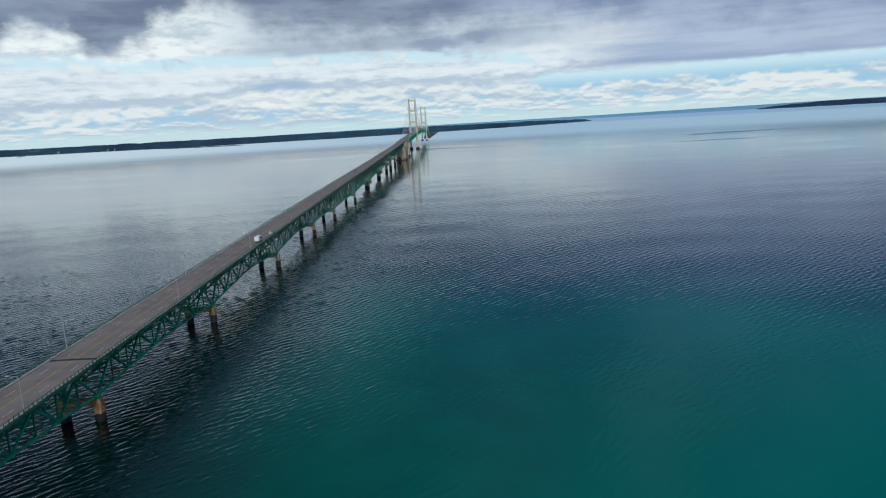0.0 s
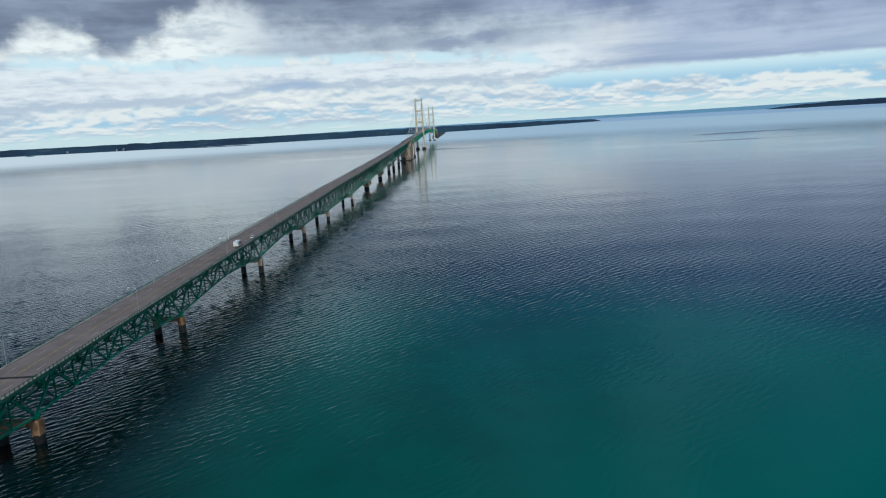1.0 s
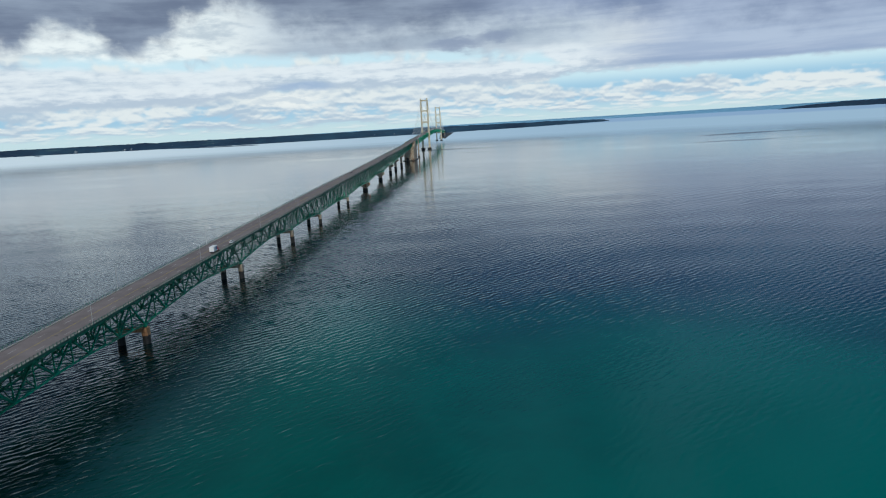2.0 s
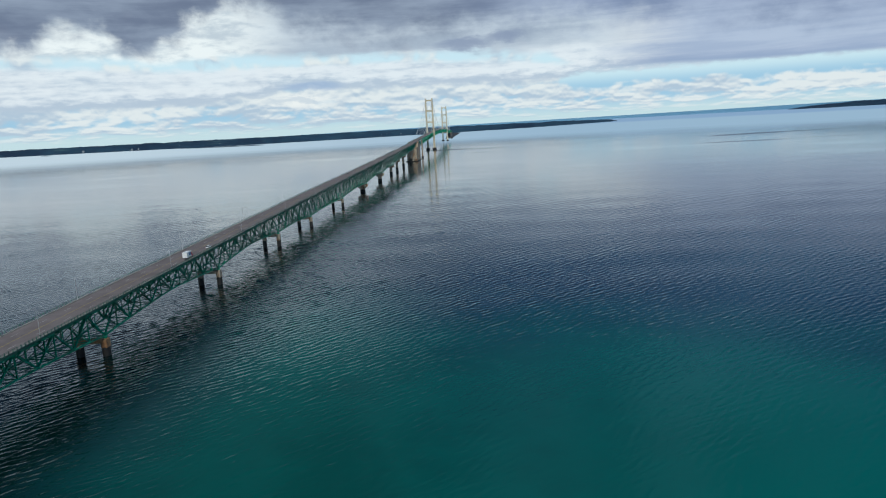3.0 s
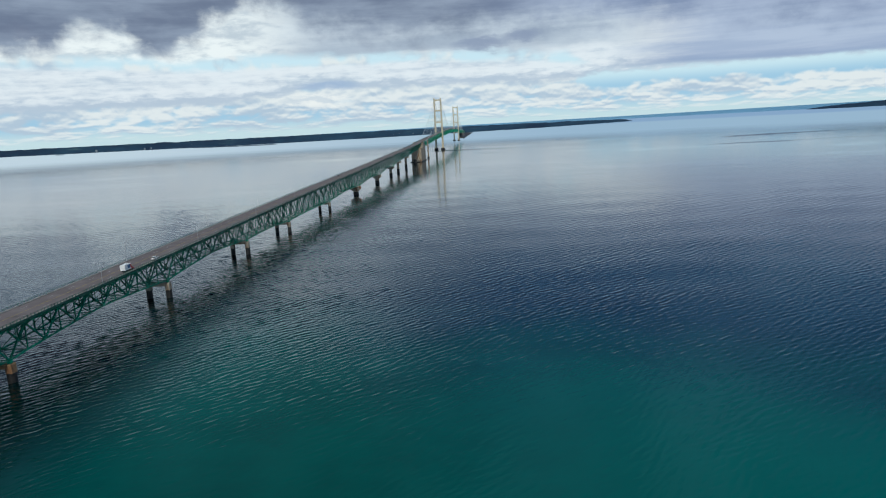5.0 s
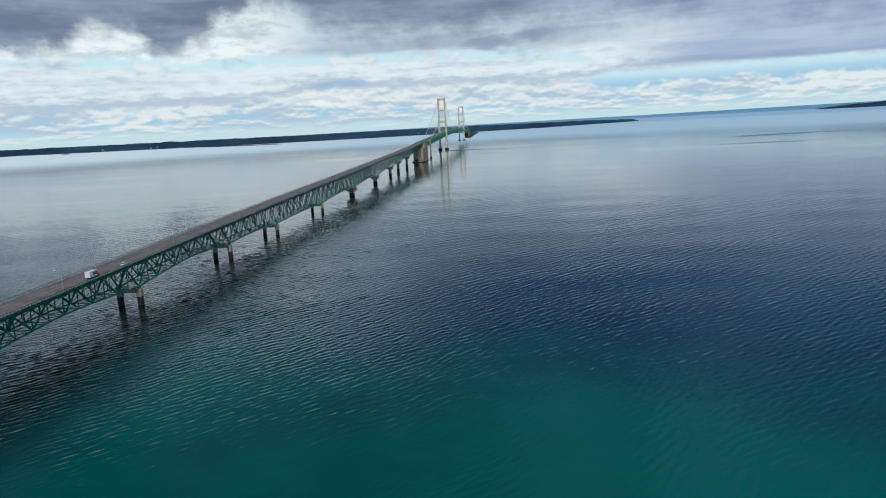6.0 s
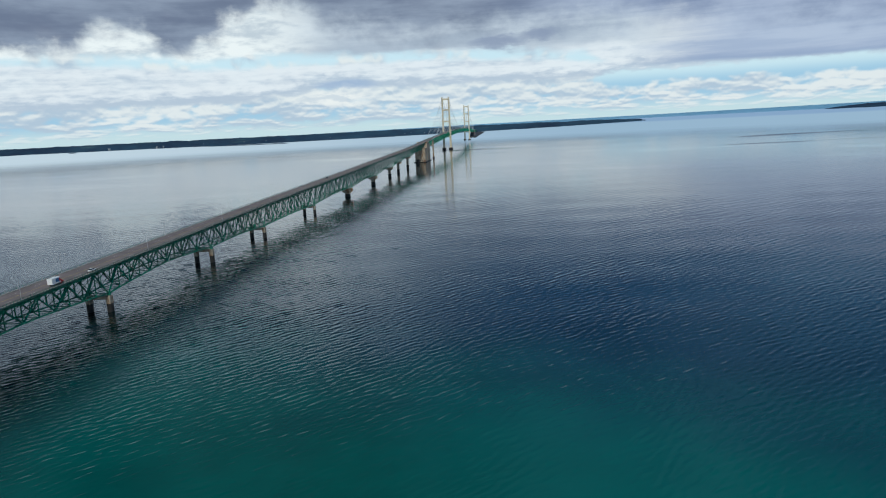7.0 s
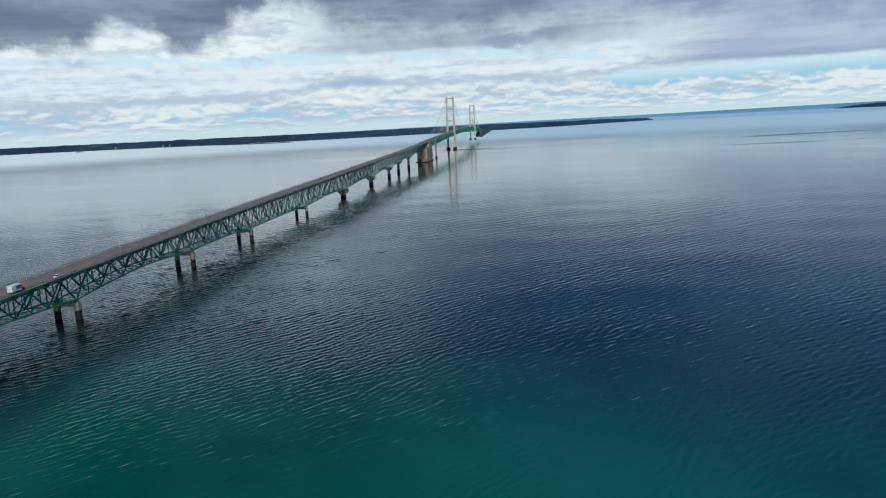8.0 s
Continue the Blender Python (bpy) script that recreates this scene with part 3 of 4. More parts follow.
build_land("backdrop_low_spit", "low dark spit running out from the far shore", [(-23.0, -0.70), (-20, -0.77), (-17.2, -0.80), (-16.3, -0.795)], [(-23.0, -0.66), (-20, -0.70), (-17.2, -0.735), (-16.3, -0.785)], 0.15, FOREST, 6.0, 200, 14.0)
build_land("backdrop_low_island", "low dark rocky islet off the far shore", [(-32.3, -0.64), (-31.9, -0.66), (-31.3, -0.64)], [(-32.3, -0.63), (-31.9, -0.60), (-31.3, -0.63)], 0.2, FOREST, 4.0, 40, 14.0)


def shore_buildings():
    """Pale houses and sheds of the town on the far shore, too small to tell apart."""
    rng, boxes = random.Random(5), []
    for k in range(46):
        a = rng.choice((rng.uniform(-13, -2), rng.uniform(-30, -2), rng.uniform(-8, -4)))
        r = shore_r(-0.66) + rng.uniform(4, 70)
        f = (r - shore_r(-0.66)) / 90.0
        z = 80 + r * math.tan(radians(-0.66 + 0.42 * min(1.0, 0.35 + f * 0.6)))
        x, y, w = MID[0] + r * math.sin(radians(a)), MID[1] + r * math.cos(radians(a)), rng.uniform(2, 5)
        boxes.append((x - w, x + w, y - 6, y + 6, z - 12, z + rng.uniform(0.2, 1.4)))
    return tagged(part("backdrop_shore_town", solid(boxes), WALLS), "scattered pale buildings of a town on the far shore", "town", kind="stuff")


shore_buildings()


# ---- piers of the approach ----
def portal_pier(y, cap):
    """Two legs on dark casings with a cap beam between their heads."""
    rusty = y < -2100
    stone = RUSTY if rusty else CONCRETE
    pier = tagged(empty("bridge_pier", 0, y, 0), "two-legged rust-stained concrete bridge pier with dark casings" if rusty else "two-legged concrete bridge pier with dark casings standing in the lake", "pier", "bridge piers")
    band = cap * (0.42 if y < -2200 else 0.56)
    for side in (-1, 1):
        leg = part("leg", tapered(-1.2, 1.2, -1.5, 1.5, band - 0.3, cap - 0.05, 0.97, 0.96, 0.18), stone, pier, "", pose(side * 5.15, y, 0))
        part("casing", drum(1.5, 1.46, -3.0, band, 18, 0.1, 1.2), CASING, leg, "dark stained steel casing at the waterline", pose(side * 5.15, y, 0))
        part("bearing", solid([(-0.7, 0.7, -0.8, 0.8, cap, cap + 0.75)], 0.08), STEEL, pier, "green steel bearing", pose(side * 5.2, y, 0))
    bm = solid([(-3.97, 3.97, -1.25, 1.25, cap - 1.9, cap - 0.15)], 0.15)
    part("cap_beam", bm, stone, pier, "", pose(0, y, 0))
    return pier


def hammer_pier(y, cap, shaft, foot=0.0, deep=3.6):
    """One shaft with a wide head."""
    pier = tagged(empty("bridge_pier", 0, y, 0), "hammerhead concrete bridge pier with a dark foot in the lake", "pier", "bridge piers")
    band = min(foot + cap * 0.34, cap - deep - 0.4)
    bm = solid([(-6.7, 6.7, -2.4, 2.4, cap - deep, cap - deep * 0.55), (-6.7, 6.7, -2.4, 2.4, cap - deep * 0.55, cap - 0.05)])
    for v in bm.verts:
        if v.co.z < cap - deep * 0.8:
            v.co.x *= 0.62
    bmesh.ops.remove_doubles(bm, verts=bm.verts[:], dist=0.01)
    bmesh.ops.bevel(bm, geom=bm.edges[:], offset=0.2, segments=1, affect="EDGES")
    part("head", bm, CONCRETE, pier, "", pose(0, y, 0))
    shaft_ob = part("shaft", tapered(-shaft, shaft, -2.0, 2.0, band - 0.3, cap - deep + 0.05, 0.94, 0.94, 0.2), CONCRETE, pier, "", pose(0, y, 0))
    part("casing", drum(shaft + 0.45, shaft + 0.35, foot - 3.0, band, 22, 0.15, 0.8), CASING, shaft_ob, "dark stained casing at the waterline", pose(0, y, 0))
    for side in (-1, 1):
        part("bearing", solid([(-0.7, 0.7, -0.8, 0.8, cap, cap + 0.75)], 0.08), STEEL, pier, "green steel bearing", pose(side * 5.2, y, 0))
    return pier


for k, (py, cap) in enumerate(PIERS):
    if k < 7:
        portal_pier(py, cap)
    else:
        hammer_pier(py, cap, (3.0, 2.8, 2.3, 2.2, 2.2, 2.8)[k - 7], 0.0, (5.6, 5.4, 3.8, 3.4, 3.2, 3.2)[k - 7])


# ---- approach trusses ----
TRUSS_X, SLAB = 5.2, 1.5


def top_z(y):
    return deck_z(y) - SLAB - 0.4


def truss_span(y0, c0, y1, c1, rise):
    """A deck truss between two piers: haunched bottom chords, posts, diagonals, floor beams and sway frames."""
    span = tagged(empty("truss_span", 0, (y0 + y1) / 2, c0), "green painted steel deck truss carrying the road between two piers", "truss", "approach truss spans")
    n = 2 * max(4, round((y1 - y0) / 20.4))
    ys = [y0 + (y1 - y0) * k / n for k in range(n + 1)]
    zt = [top_z(y) for y in ys]
    zb = []
    for k in range(n + 1):
        f = k / n
        arch = min(1.0, 2.2 * min(f, 1 - f)) ** 0.8
        zb.append(c0 + 1.0 + (c1 - c0) * f + rise * arch)
    for side in (-TRUSS_X, TRUSS_X):
        for k in range(n):
            a, b = ys[k] + 0.02, ys[k + 1] - 0.02
            beam("top_chord", CHORD, span, (side, a, zt[k]), (side, b, zt[k + 1]), 0.62, 0.75)
            beam("bottom_chord", CHORD, span, (side, a, zb[k]), (side, b, zb[k + 1]), 0.60, 0.62)
            if k % 2 == 0:
                beam("diagonal", MEMBER, span, (side, ys[k], zb[k]), (side, ys[k + 1], zt[k + 1]), 0.52, 0.55)
            else:
                beam("diagonal", MEMBER, span, (side, ys[k], zt[k]), (side, ys[k + 1], zb[k + 1]), 0.52, 0.55)
        for k in range(1, n):
            beam("post", MEMBER, span, (side, ys[k], zb[k] + 0.3), (side, ys[k], zt[k] - 0.3), 0.42, 0.34)
        for k in range(n):
            ym = (ys[k] + ys[k + 1]) / 2
            zm = (zb[k] + zt[k] + zb[k + 1] + zt[k + 1]) / 4
            beam("hanger_strut", MEMBER, span, (side, ym, zm), (side, ym, (zt[k] + zt[k + 1]) / 2 - 0.3), 0.26, 0.24)
    for k in range(n):
        y, t, b = ys[k], zt[k], zb[k]
        beam("floor_beam", MEMBER, span, (-7.6, y + 0.03, t + 0.78), (7.6, y + 0.03, t + 0.78), 0.3, 0.72)
        beam("bottom_strut", MEMBER, span, (-TRUSS_X + 0.3, y, b), (TRUSS_X - 0.3, y, b), 0.34, 0.34)
        for s in (-1, 1):
            beam("bracket", MEMBER, span, (s * (TRUSS_X + 0.3), y + 0.03, t - 0.9), (s * 7.5, y + 0.03, t + 0.45), 0.3, 0.3)
            beam("sway_brace", MEMBER, span, (s * (TRUSS_X - 0.25), y + s * 0.12, b + 0.3), (-s * (TRUSS_X - 0.25), y + s * 0.12, t - 0.4), 0.24, 0.24)
            z2 = zb[k + 1]
            beam("lateral_brace", MEMBER, span, (s * (TRUSS_X - 0.25), y + 0.2, b + s * 0.14), (-s * (TRUSS_X - 0.25), ys[k + 1] - 0.2, z2 + s * 0.14), 0.28, 0.22)
    return span


ENDS = PIERS + [(-672.0, 31.0)]
for k in range(len(ENDS) - 1):
    if k < 8:
        truss_span(ENDS[k][0], ENDS[k][1], ENDS[k + 1][0], ENDS[k + 1][1], RISE[k])


def far_truss(y0, c0, y1, c1, rise, half=TRUSS_X, top=None, panel=11.0, label="green painted steel deck truss far out on the bridge", name="truss_span", group="approach truss spans"):
    """A far truss: chords as parts, its web in one mesh for each side."""
    span = tagged(empty(name, 0, (y0 + y1) / 2, min(c0, c1)), label, "truss", group)
    n = 2 * max(2, round((y1 - y0) / panel / 2))
    ys = [y0 + (y1 - y0) * k / n for k in range(n + 1)]
    zt = [(top or top_z)(y) for y in ys]
    zb = [c0 + 1.0 + (c1 - c0) * k / n + rise * min(1.0, 2.2 * min(k / n, 1 - k / n)) for k in range(n + 1)]
    across = []
    for side in (-half, half):
        tops = [((side, ys[k], zt[k]), (side, ys[k + 1], zt[k + 1]), 0.7, 0.9) for k in range(n)]
        lows = [((side, ys[k], zb[k]), (side, ys[k + 1], zb[k + 1]), 0.7, 0.8) for k in range(n)]
        web = [((side, ys[k], zb[k] + 0.3), (side, ys[k], zt[k] - 0.3), 0.36, 0.34) for k in range(1, n)]
        web += [((side, ys[k], zb[k] if k % 2 == 0 else zt[k]), (side, ys[k + 1], zt[k + 1] if k % 2 == 0 else zb[k + 1]), 0.46, 0.46) for k in range(n)]
        part("top_chord", joined_beams(tops), STEEL, span)
        part("bottom_chord", joined_beams(lows), STEEL, span)
        tagged(part("web_bracing", joined_beams(web), STEEL, span), kind="stuff")
    for k in range(n):
        across.append(((-half, ys[k], zb[k]), (half, ys[k], zb[k]), 0.26, 0.26))
        across.append(((-half, ys[k], zb[k] + 0.2), (half, ys[k], zt[k] - 0.2), 0.2, 0.2))
        across.append(((-half, ys[k], zb[k]), (half, ys[k + 1], zb[k + 1]), 0.22, 0.2))
        across.append(((-half - 2.0, ys[k], zt[k] + 0.8), (half + 2.0, ys[k], zt[k] + 0.8), 0.3, 0.7))
    tagged(part("cross_braces", joined_beams(across), STEEL, span), kind="stuff")
    return span


for k in range(8, len(ENDS) - 1):
    far_truss(ENDS[k][0], ENDS[k][1], ENDS[k + 1][0], ENDS[k + 1][1], RISE[k] if k < len(RISE) else 0.5)


# ---- road deck ----
def strip(x0, x1, ys, lift0, lift1):
    """A long slab that follows the road's height, from lift0 to lift1 over it."""
    verts, faces = [], []
    for y in ys:
        z = deck_z(y)
        verts += [(x0, y, z + lift0), (x1, y, z + lift0), (x1, y, z + lift1), (x0, y, z + lift1)]
    for k in range(len(ys) - 1):
        a, b = 4 * k, 4 * k + 4
        for i in range(4):
            j = (i + 1) % 4
            faces.append((a + i, b + i, b + j, a + j))
    faces += [(0, 1, 2, 3), tuple(4 * (len(ys) - 1) + i for i in (3, 2, 1, 0))]
    mesh = bpy.data.meshes.new("strip")
    mesh.from_pydata(verts, [], faces)
    return mesh


def steps(y0, y1, d):
    n = max(1, round((y1 - y0) / d))
    return [y0 + (y1 - y0) * k / n for k in range(n + 1)]


ROADS = [PIERS[k][0] for k in range(len(PIERS))] + [-640.0, -549.0, 0.0, 579.0, 1158.0, 1707.0, 1850.0, 2160.0]
DASH = box_section("lane_dash", WHITE_LINE)
POST = bpy.data.meshes.new("rail_post")
bm = solid([(-0.09, 0.09, -0.08, 0.08, 0, 1.08), (-0.14, 0.14, -0.13, 0.13, 0, 0.12)])
bm.to_mesh(POST)
bm.free()
POST.materials.append(FASCIA)


def road_section(k):
    y0, y1 = ROADS[k], ROADS[k + 1] - 0.12
    near = y1 < -1640
    road = tagged(empty("road", 0, y0, deck_z(y0)), "worn brownish-grey four-lane bridge roadway with yellow centre lines", "road", "bridge roadway sections", "structure")
    ys = steps(y0, y1, 10.0 if near else 20.0)
    part("slab", strip(-7.70, 7.70, ys, -0.32, 0.0), ASPHALT, road)
    for s in (-1, 1):
        a, b = sorted((s * 7.12, s * 7.78))
        part("curb", strip(a, b, ys, 0.003, 0.26), CURB, road, "pale concrete curb")
        a, b = sorted((s * 7.79, s * 7.93))
        part("fascia_beam", strip(a, b, ys, -0.50, 0.10), FASCIA, road, "grey-green steel edge beam")
        a, b = sorted((s * 0.10, s * 0.24))
        part("centre_line", strip(a, b, ys, 0.002, 0.012), YELLOW_LINE, road, "yellow centre line")
        for x in (2.6, 5.3):
            a, b = sorted((s * x - 0.12, s * x + 0.12))
            part("stringer", strip(a, b, ys, -1.02, -0.33), STEEL, road, "green steel stringer")
    if near:
        first = math.ceil((y0 + 2278.6) / 15.1)
        while -2274.1 + 15.1 * first < y1 - 3:
            for x in (3.75, -3.75):
                yc = -2274.1 + 15.1 * first + (0 if x > 0 else -1.9)
                p, q = (x, yc - 2.2, deck_z(yc - 2.2) + 0.007), (x, yc + 2.2, deck_z(yc + 2.2) + 0.007)
                part("lane_dash", DASH, WHITE_LINE, road, "", between(p, q, 0.16, 0.01))
            first += 1
    return road


for k in range(len(ROADS) - 1):
    road_section(k)

joint = tagged(empty("expansion_joint", 0, -2236.6, deck_z(-2236.6)), "dark steel expansion joint across the roadway", "joint", kind="structure")
part("cover_plate", solid([(-7.10, 7.10, -0.56, 0.56, 0.003, 0.022)]), JOINT, joint, "", pose(0, -2236.6, deck_z(-2236.6)))
for s in (-1, 1):
    part("edge_bar", solid([(-7.10, 7.10, -0.06, 0.06, 0.003, 0.034)]), JOINT, joint, "", pose(0, -2236.6 + s * 0.64, deck_z(-2236.6)))


# ---- railings ----
def railing(side, y0, y1, single):
    """Posts and rails along one edge of the road."""
    fence = tagged(empty("bridge_railing", side * 8.0, y0, deck_z(y0)), "green steel bridge railing on the edge of the roadway", "railing", "bridge railings")
    x = side * 7.86
    ys = steps(y0, y1 - 0.2, 10.0 if single else 20.0)
    for lo, hi, w in ((0.80, 0.88, 0.045), (0.52, 0.56, 0.025)):
        part("rail", strip(x - w, x + w, ys, 0.2 + lo, 0.2 + hi), FASCIA, fence)
    if single:
        y = y0 + 0.9
        while y < y1 - 0.4:
            part("rail_post", POST, STEEL, fence, "", pose(x, y, deck_z(y) + 0.105))
            y += 1.95
    else:
        members = []
        y = y0 + 0.9
        while y < y1 - 0.4:
            z = deck_z(y) + 0.105
            members.append(((x, y, z), (x, y, z + 1.12), 0.18, 0.16))
            y += 2.4
        tagged(part("rail_posts", joined_beams(members), FASCIA, fence), kind="stuff")
    return fence


for k in range(len(ROADS) - 1):
    for s in (-1, 1):
        railing(s, ROADS[k], ROADS[k + 1], ROADS[k + 1] < -1640)


# ---- street lamps ----
def street_lamp(side, y):
    """A tapered pole with a curved arm that reaches over the road."""
    z = deck_z(y) + 0.26
    lamp = tagged(empty("street_lamp", side * 7.45, y, z), "tall grey steel street lamp with an arm over the roadway", "street lamp", "street lamps on the bridge")
    at = pose(side * 7.45, y, z)
    part("base_plate", solid([(-0.22, 0.22, -0.22, 0.22, 0.002, 0.25)], 0.03), GALVANISED, lamp, "", at)
    part("pole", drum(0.10, 0.06, 0.25, 8.0, 10), GALVANISED, lamp, "", at)
    bm, ring = bmesh.new(), []
    path = [(0.0, 7.9), (0.12, 8.3), (0.5, 8.6), (1.2, 8.78), (2.3, 8.88)]
    for px, pz in path:
        ring.append([bm.verts.new((-side * px + (0.07 if i in (1, 2) else -0.07), 0.07 if i > 1 else -0.07, pz)) for i in range(4)])
    for a, b in zip(ring, ring[1:]):
        for i in range(4):
            bm.faces.new((a[i], a[(i + 1) % 4], b[(i + 1) % 4], b[i]))
    bm.faces.new(ring[-1])
    bmesh.ops.recalc_face_normals(bm, faces=bm.faces[:])
    part("arm", bm, GALVANISED, lamp, "", at)
    bm = tapered(-0.42, 0.42, -0.20, 0.20, -0.02, 0.20, 0.7, 0.6, 0.04)
    head = part("lamp_head", bm, GALVANISED, lamp, "", pose(side * 7.45 - side * 2.62, y, z + 8.80))
    part("lens", solid([(-0.32, 0.32, -0.14, 0.14, -0.07, -0.022)], 0.02), LENS, head, "frosted glass lens", pose(side * 7.45 - side * 2.62, y, z + 8.80))
    return lamp


for k in range(16):
    street_lamp(1, -2274.0 + 99.3 * k)
    street_lamp(-1, -2226.5 + 99.8 * k)


# ---- anchorages, bents and towers ----
def anchorage(y_near, y_far, sign, high=1.0):
    """A long concrete block on a low plinth, as high as the road where its truss comes to rest."""
    lo, hi = min(y_near, y_far), max(y_near, y_far)
    thing = tagged(empty("cable_anchorage", 0, (lo + hi) / 2, 0), "massive beige concrete cable anchorage on a dark plinth in the lake", "anchorage", "cable anchorages")
    top = min(deck_z(lo), deck_z(hi))
    level = 1.6 + (top - 3.8) * high
    split = lo + 38 if sign > 0 else hi - 38
    tall, low = ((split, hi), (lo, split - 0.05)) if sign > 0 else ((lo, split), (split + 0.05, hi))
    at = Matrix()
    part("plinth", solid([(-14.5, 14.5, lo - 3, hi + 3, -3.0, 1.6)], 0.3), CASING, thing, "dark wet plinth", at)
    part("block", tapered(-12.2, 12.2, tall[0], tall[1], 1.6, level, 0.985, 0.985, 0.3), CONCRETE, thing, "", at)
    part("shoulder", tapered(-11.6, 11.6, low[0], low[1], 1.6, 1.6 + (level - 1.6) * 0.80, 0.985, 1.0, 0.3), CONCRETE, thing, "", at)
    for s in (-1, 1) if high == 1.0 else ():
        part("cable_house", solid([(s * 10.4 - 1.6, s * 10.4 + 1.6, tall[0] + 2, tall[1] - 22, top - 2.2, top + 3.0)], 0.3), CONCRETE, thing, "", at)
    face = low[0] if sign > 0 else low[1]
    for k in range(5):
        x = -8.4 + 4.2 * k
        part("vent_opening", solid([(x - 0.8, x + 0.8, face - 0.1, face + 0.1, 3.2, 5.0)], 0.06), CASING, thing, "small dark opening in the face", at)
    return thing


def cable_bent(y):
    """A slender two-legged frame under the cables' bend."""
    top = deck_z(y)
    bent = tagged(empty("cable_bent", 0, y, 0), "slender concrete cable bent pier standing in the lake", "pier", "cable bents")
    for s in (-1, 1):
        leg = part("leg", tapered(s * 10.4 - 1.7, s * 10.4 + 1.7, y - 2.2, y + 2.2, 3.7, top - 1.0, 0.9, 0.9, 0.2), CONCRETE, bent)
        part("casing", drum(3.0, 2.9, -3.0, 4.0, 18, 0.15), CASING, leg, "dark casing at the waterline", pose(s * 10.4, y, 0))
    part("cross_beam", solid([(-8.65, 8.65, y - 1.5, y + 1.5, top - 15.5, top - 13.0)], 0.15), CONCRETE, bent)
    return bent


def tower(y):
    """Two tapered legs on round caissons, tied by struts."""
    thing = tagged(empty("suspension_tower", 0, y, 0), "tall ivory steel suspension bridge tower on dark caissons", "tower", "suspension towers")
    for s in (-1, 1):
        leg = part("leg", tapered(s * 11.0 - 3.2, s * 11.0 + 3.2, y - 3.6, y + 3.6, 7.8, 165.0, 0.72, 0.78, 0.25), IVORY, thing)
        for v in leg.data.vertices:
            v.co.x -= s * 0.5 * (v.co.z - 7.8) / 157.0
        part("caisson", drum(7.0, 6.6, -4.0, 6.2, 24, 0.25, 1.2), CASING, thing, "dark round caisson", pose(s * 11.0, y, 0))
        part("pedestal", solid([(s * 11.0 - 4.4, s * 11.0 + 4.4, y - 5.0, y + 5.0, 6.2, 7.8)], 0.2), CONCRETE, thing)
        part("saddle_housing", solid([(s * 10.5 - 2.0, s * 10.5 + 2.0, y - 3.4, y + 3.4, 165.0, 168.2)], 0.3), IVORY, thing)
    for z0, z1 in ((158.0, 164.0), (124.0, 130.0), (87.0, 93.5), (40.0, 45.0)):
        bm = solid([(-8.6, 8.6, y - 1.6, y + 1.6, z0 + 1.6, z1)], 0.12)
        # curved knees where the strut meets the legs
        solid([(-8.7, -6.6, y - 1.5, y + 1.5, z0, z0 + 1.7), (6.6, 8.7, y - 1.5, y + 1.5, z0, z0 + 1.7)], 0.0, bm)
        part("strut", bm, IVORY, thing)
    return thing


anchorage(-735.0, -640.0, 1)
anchorage(1798.0, 1893.0, -1, 0.5)
cable_bent(-549.0)
cable_bent(1707.0)
tower(TOWER_S)
tower(TOWER_N)


def hung_top(y):
    return deck_z(y) - 1.9


for y0, y1 in ((-640.0, -549.2), (-548.8, -4.0), (4.0, 1154.0), (1162.0, 1706.8), (1707.2, 1798.0)):
    c0, c1 = deck_z(y0) - 13.2, deck_z(y1) - 13.2
    mid = (y0 + y1) / 2
    bow = (deck_z(mid) - 13.2) - (c0 + c1) / 2
    far_truss(y0, c0, y1, c1, max(bow, 0.0), 10.3 if abs(mid - 579) < 1130 else 7.0, hung_top, 12.0, "green stiffening truss of the suspended bridge span", "stiffening_truss", "stiffening trusses")


# ---- cables ----
def cable_line(y):
    """The height of a main cable."""
    if y < -549:
        return np.interp(y, [-660.0, -549.0], [44.0, 46.5])
    if y < 0:
        f = (y + 549.0) / 549.0
        return 46.5 + (166.5 - 46.5) * f - 4 * 14.0 * f * (1 - f)
    if y <= 1158:
        f = y / 1158.0
        return 166.5 - 4 * 98.5 * f * (1 - f)
    return cable_line(1158.0 - y)


def main_cable(side):
    cable = tagged(empty("main_cable", side * 10.4, 0, 166.5), "thick pale main suspension cable hung over both towers", "cable", "main cables")
    ys = [-655.0 + (1813.0 + 655.0) * k / 150 for k in range(151)]
    rope, hangers = [], []
    pts = [(side * 10.4, y, float(cable_line(y))) for y in ys]
    for p, q in zip(pts, pts[1:]):
        rope.append((p, q, 0.62, 0.62))
    part("rope", joined_beams(rope), CABLE, cable)
    y = -536.0
    while y < 1700:
        z0, z1 = deck_z(y) - 1.6, float(cable_line(y))
        if z1 - z0 > 2.0 and min(abs(y), abs(y - 1158)) > 6:
            hangers.append(((side * 10.4, y, z0), (side * 10.4, y, z1), 0.11, 0.22))
        y += 12.2
    tagged(part("hanger_ropes", joined_beams(hangers), CABLE, cable), kind="stuff")
    return cable


main_cable(-1)
main_cable(1)

# north approach, running down to the far shore
NORTH = [(1893.0, 26.0), (1975.0, 25.0), (2060.0, 29.5), (2150.0, 36.0)]
for (y0, c0), (y1, c1) in zip(NORTH, NORTH[1:]):
    far_truss(y0, c0, y1, c1, 0.5)
for y, c in NORTH[1:]:
    hammer_pier(y, c, 3.2, rim_z(math.hypot(MID[0], y - MID[1])))


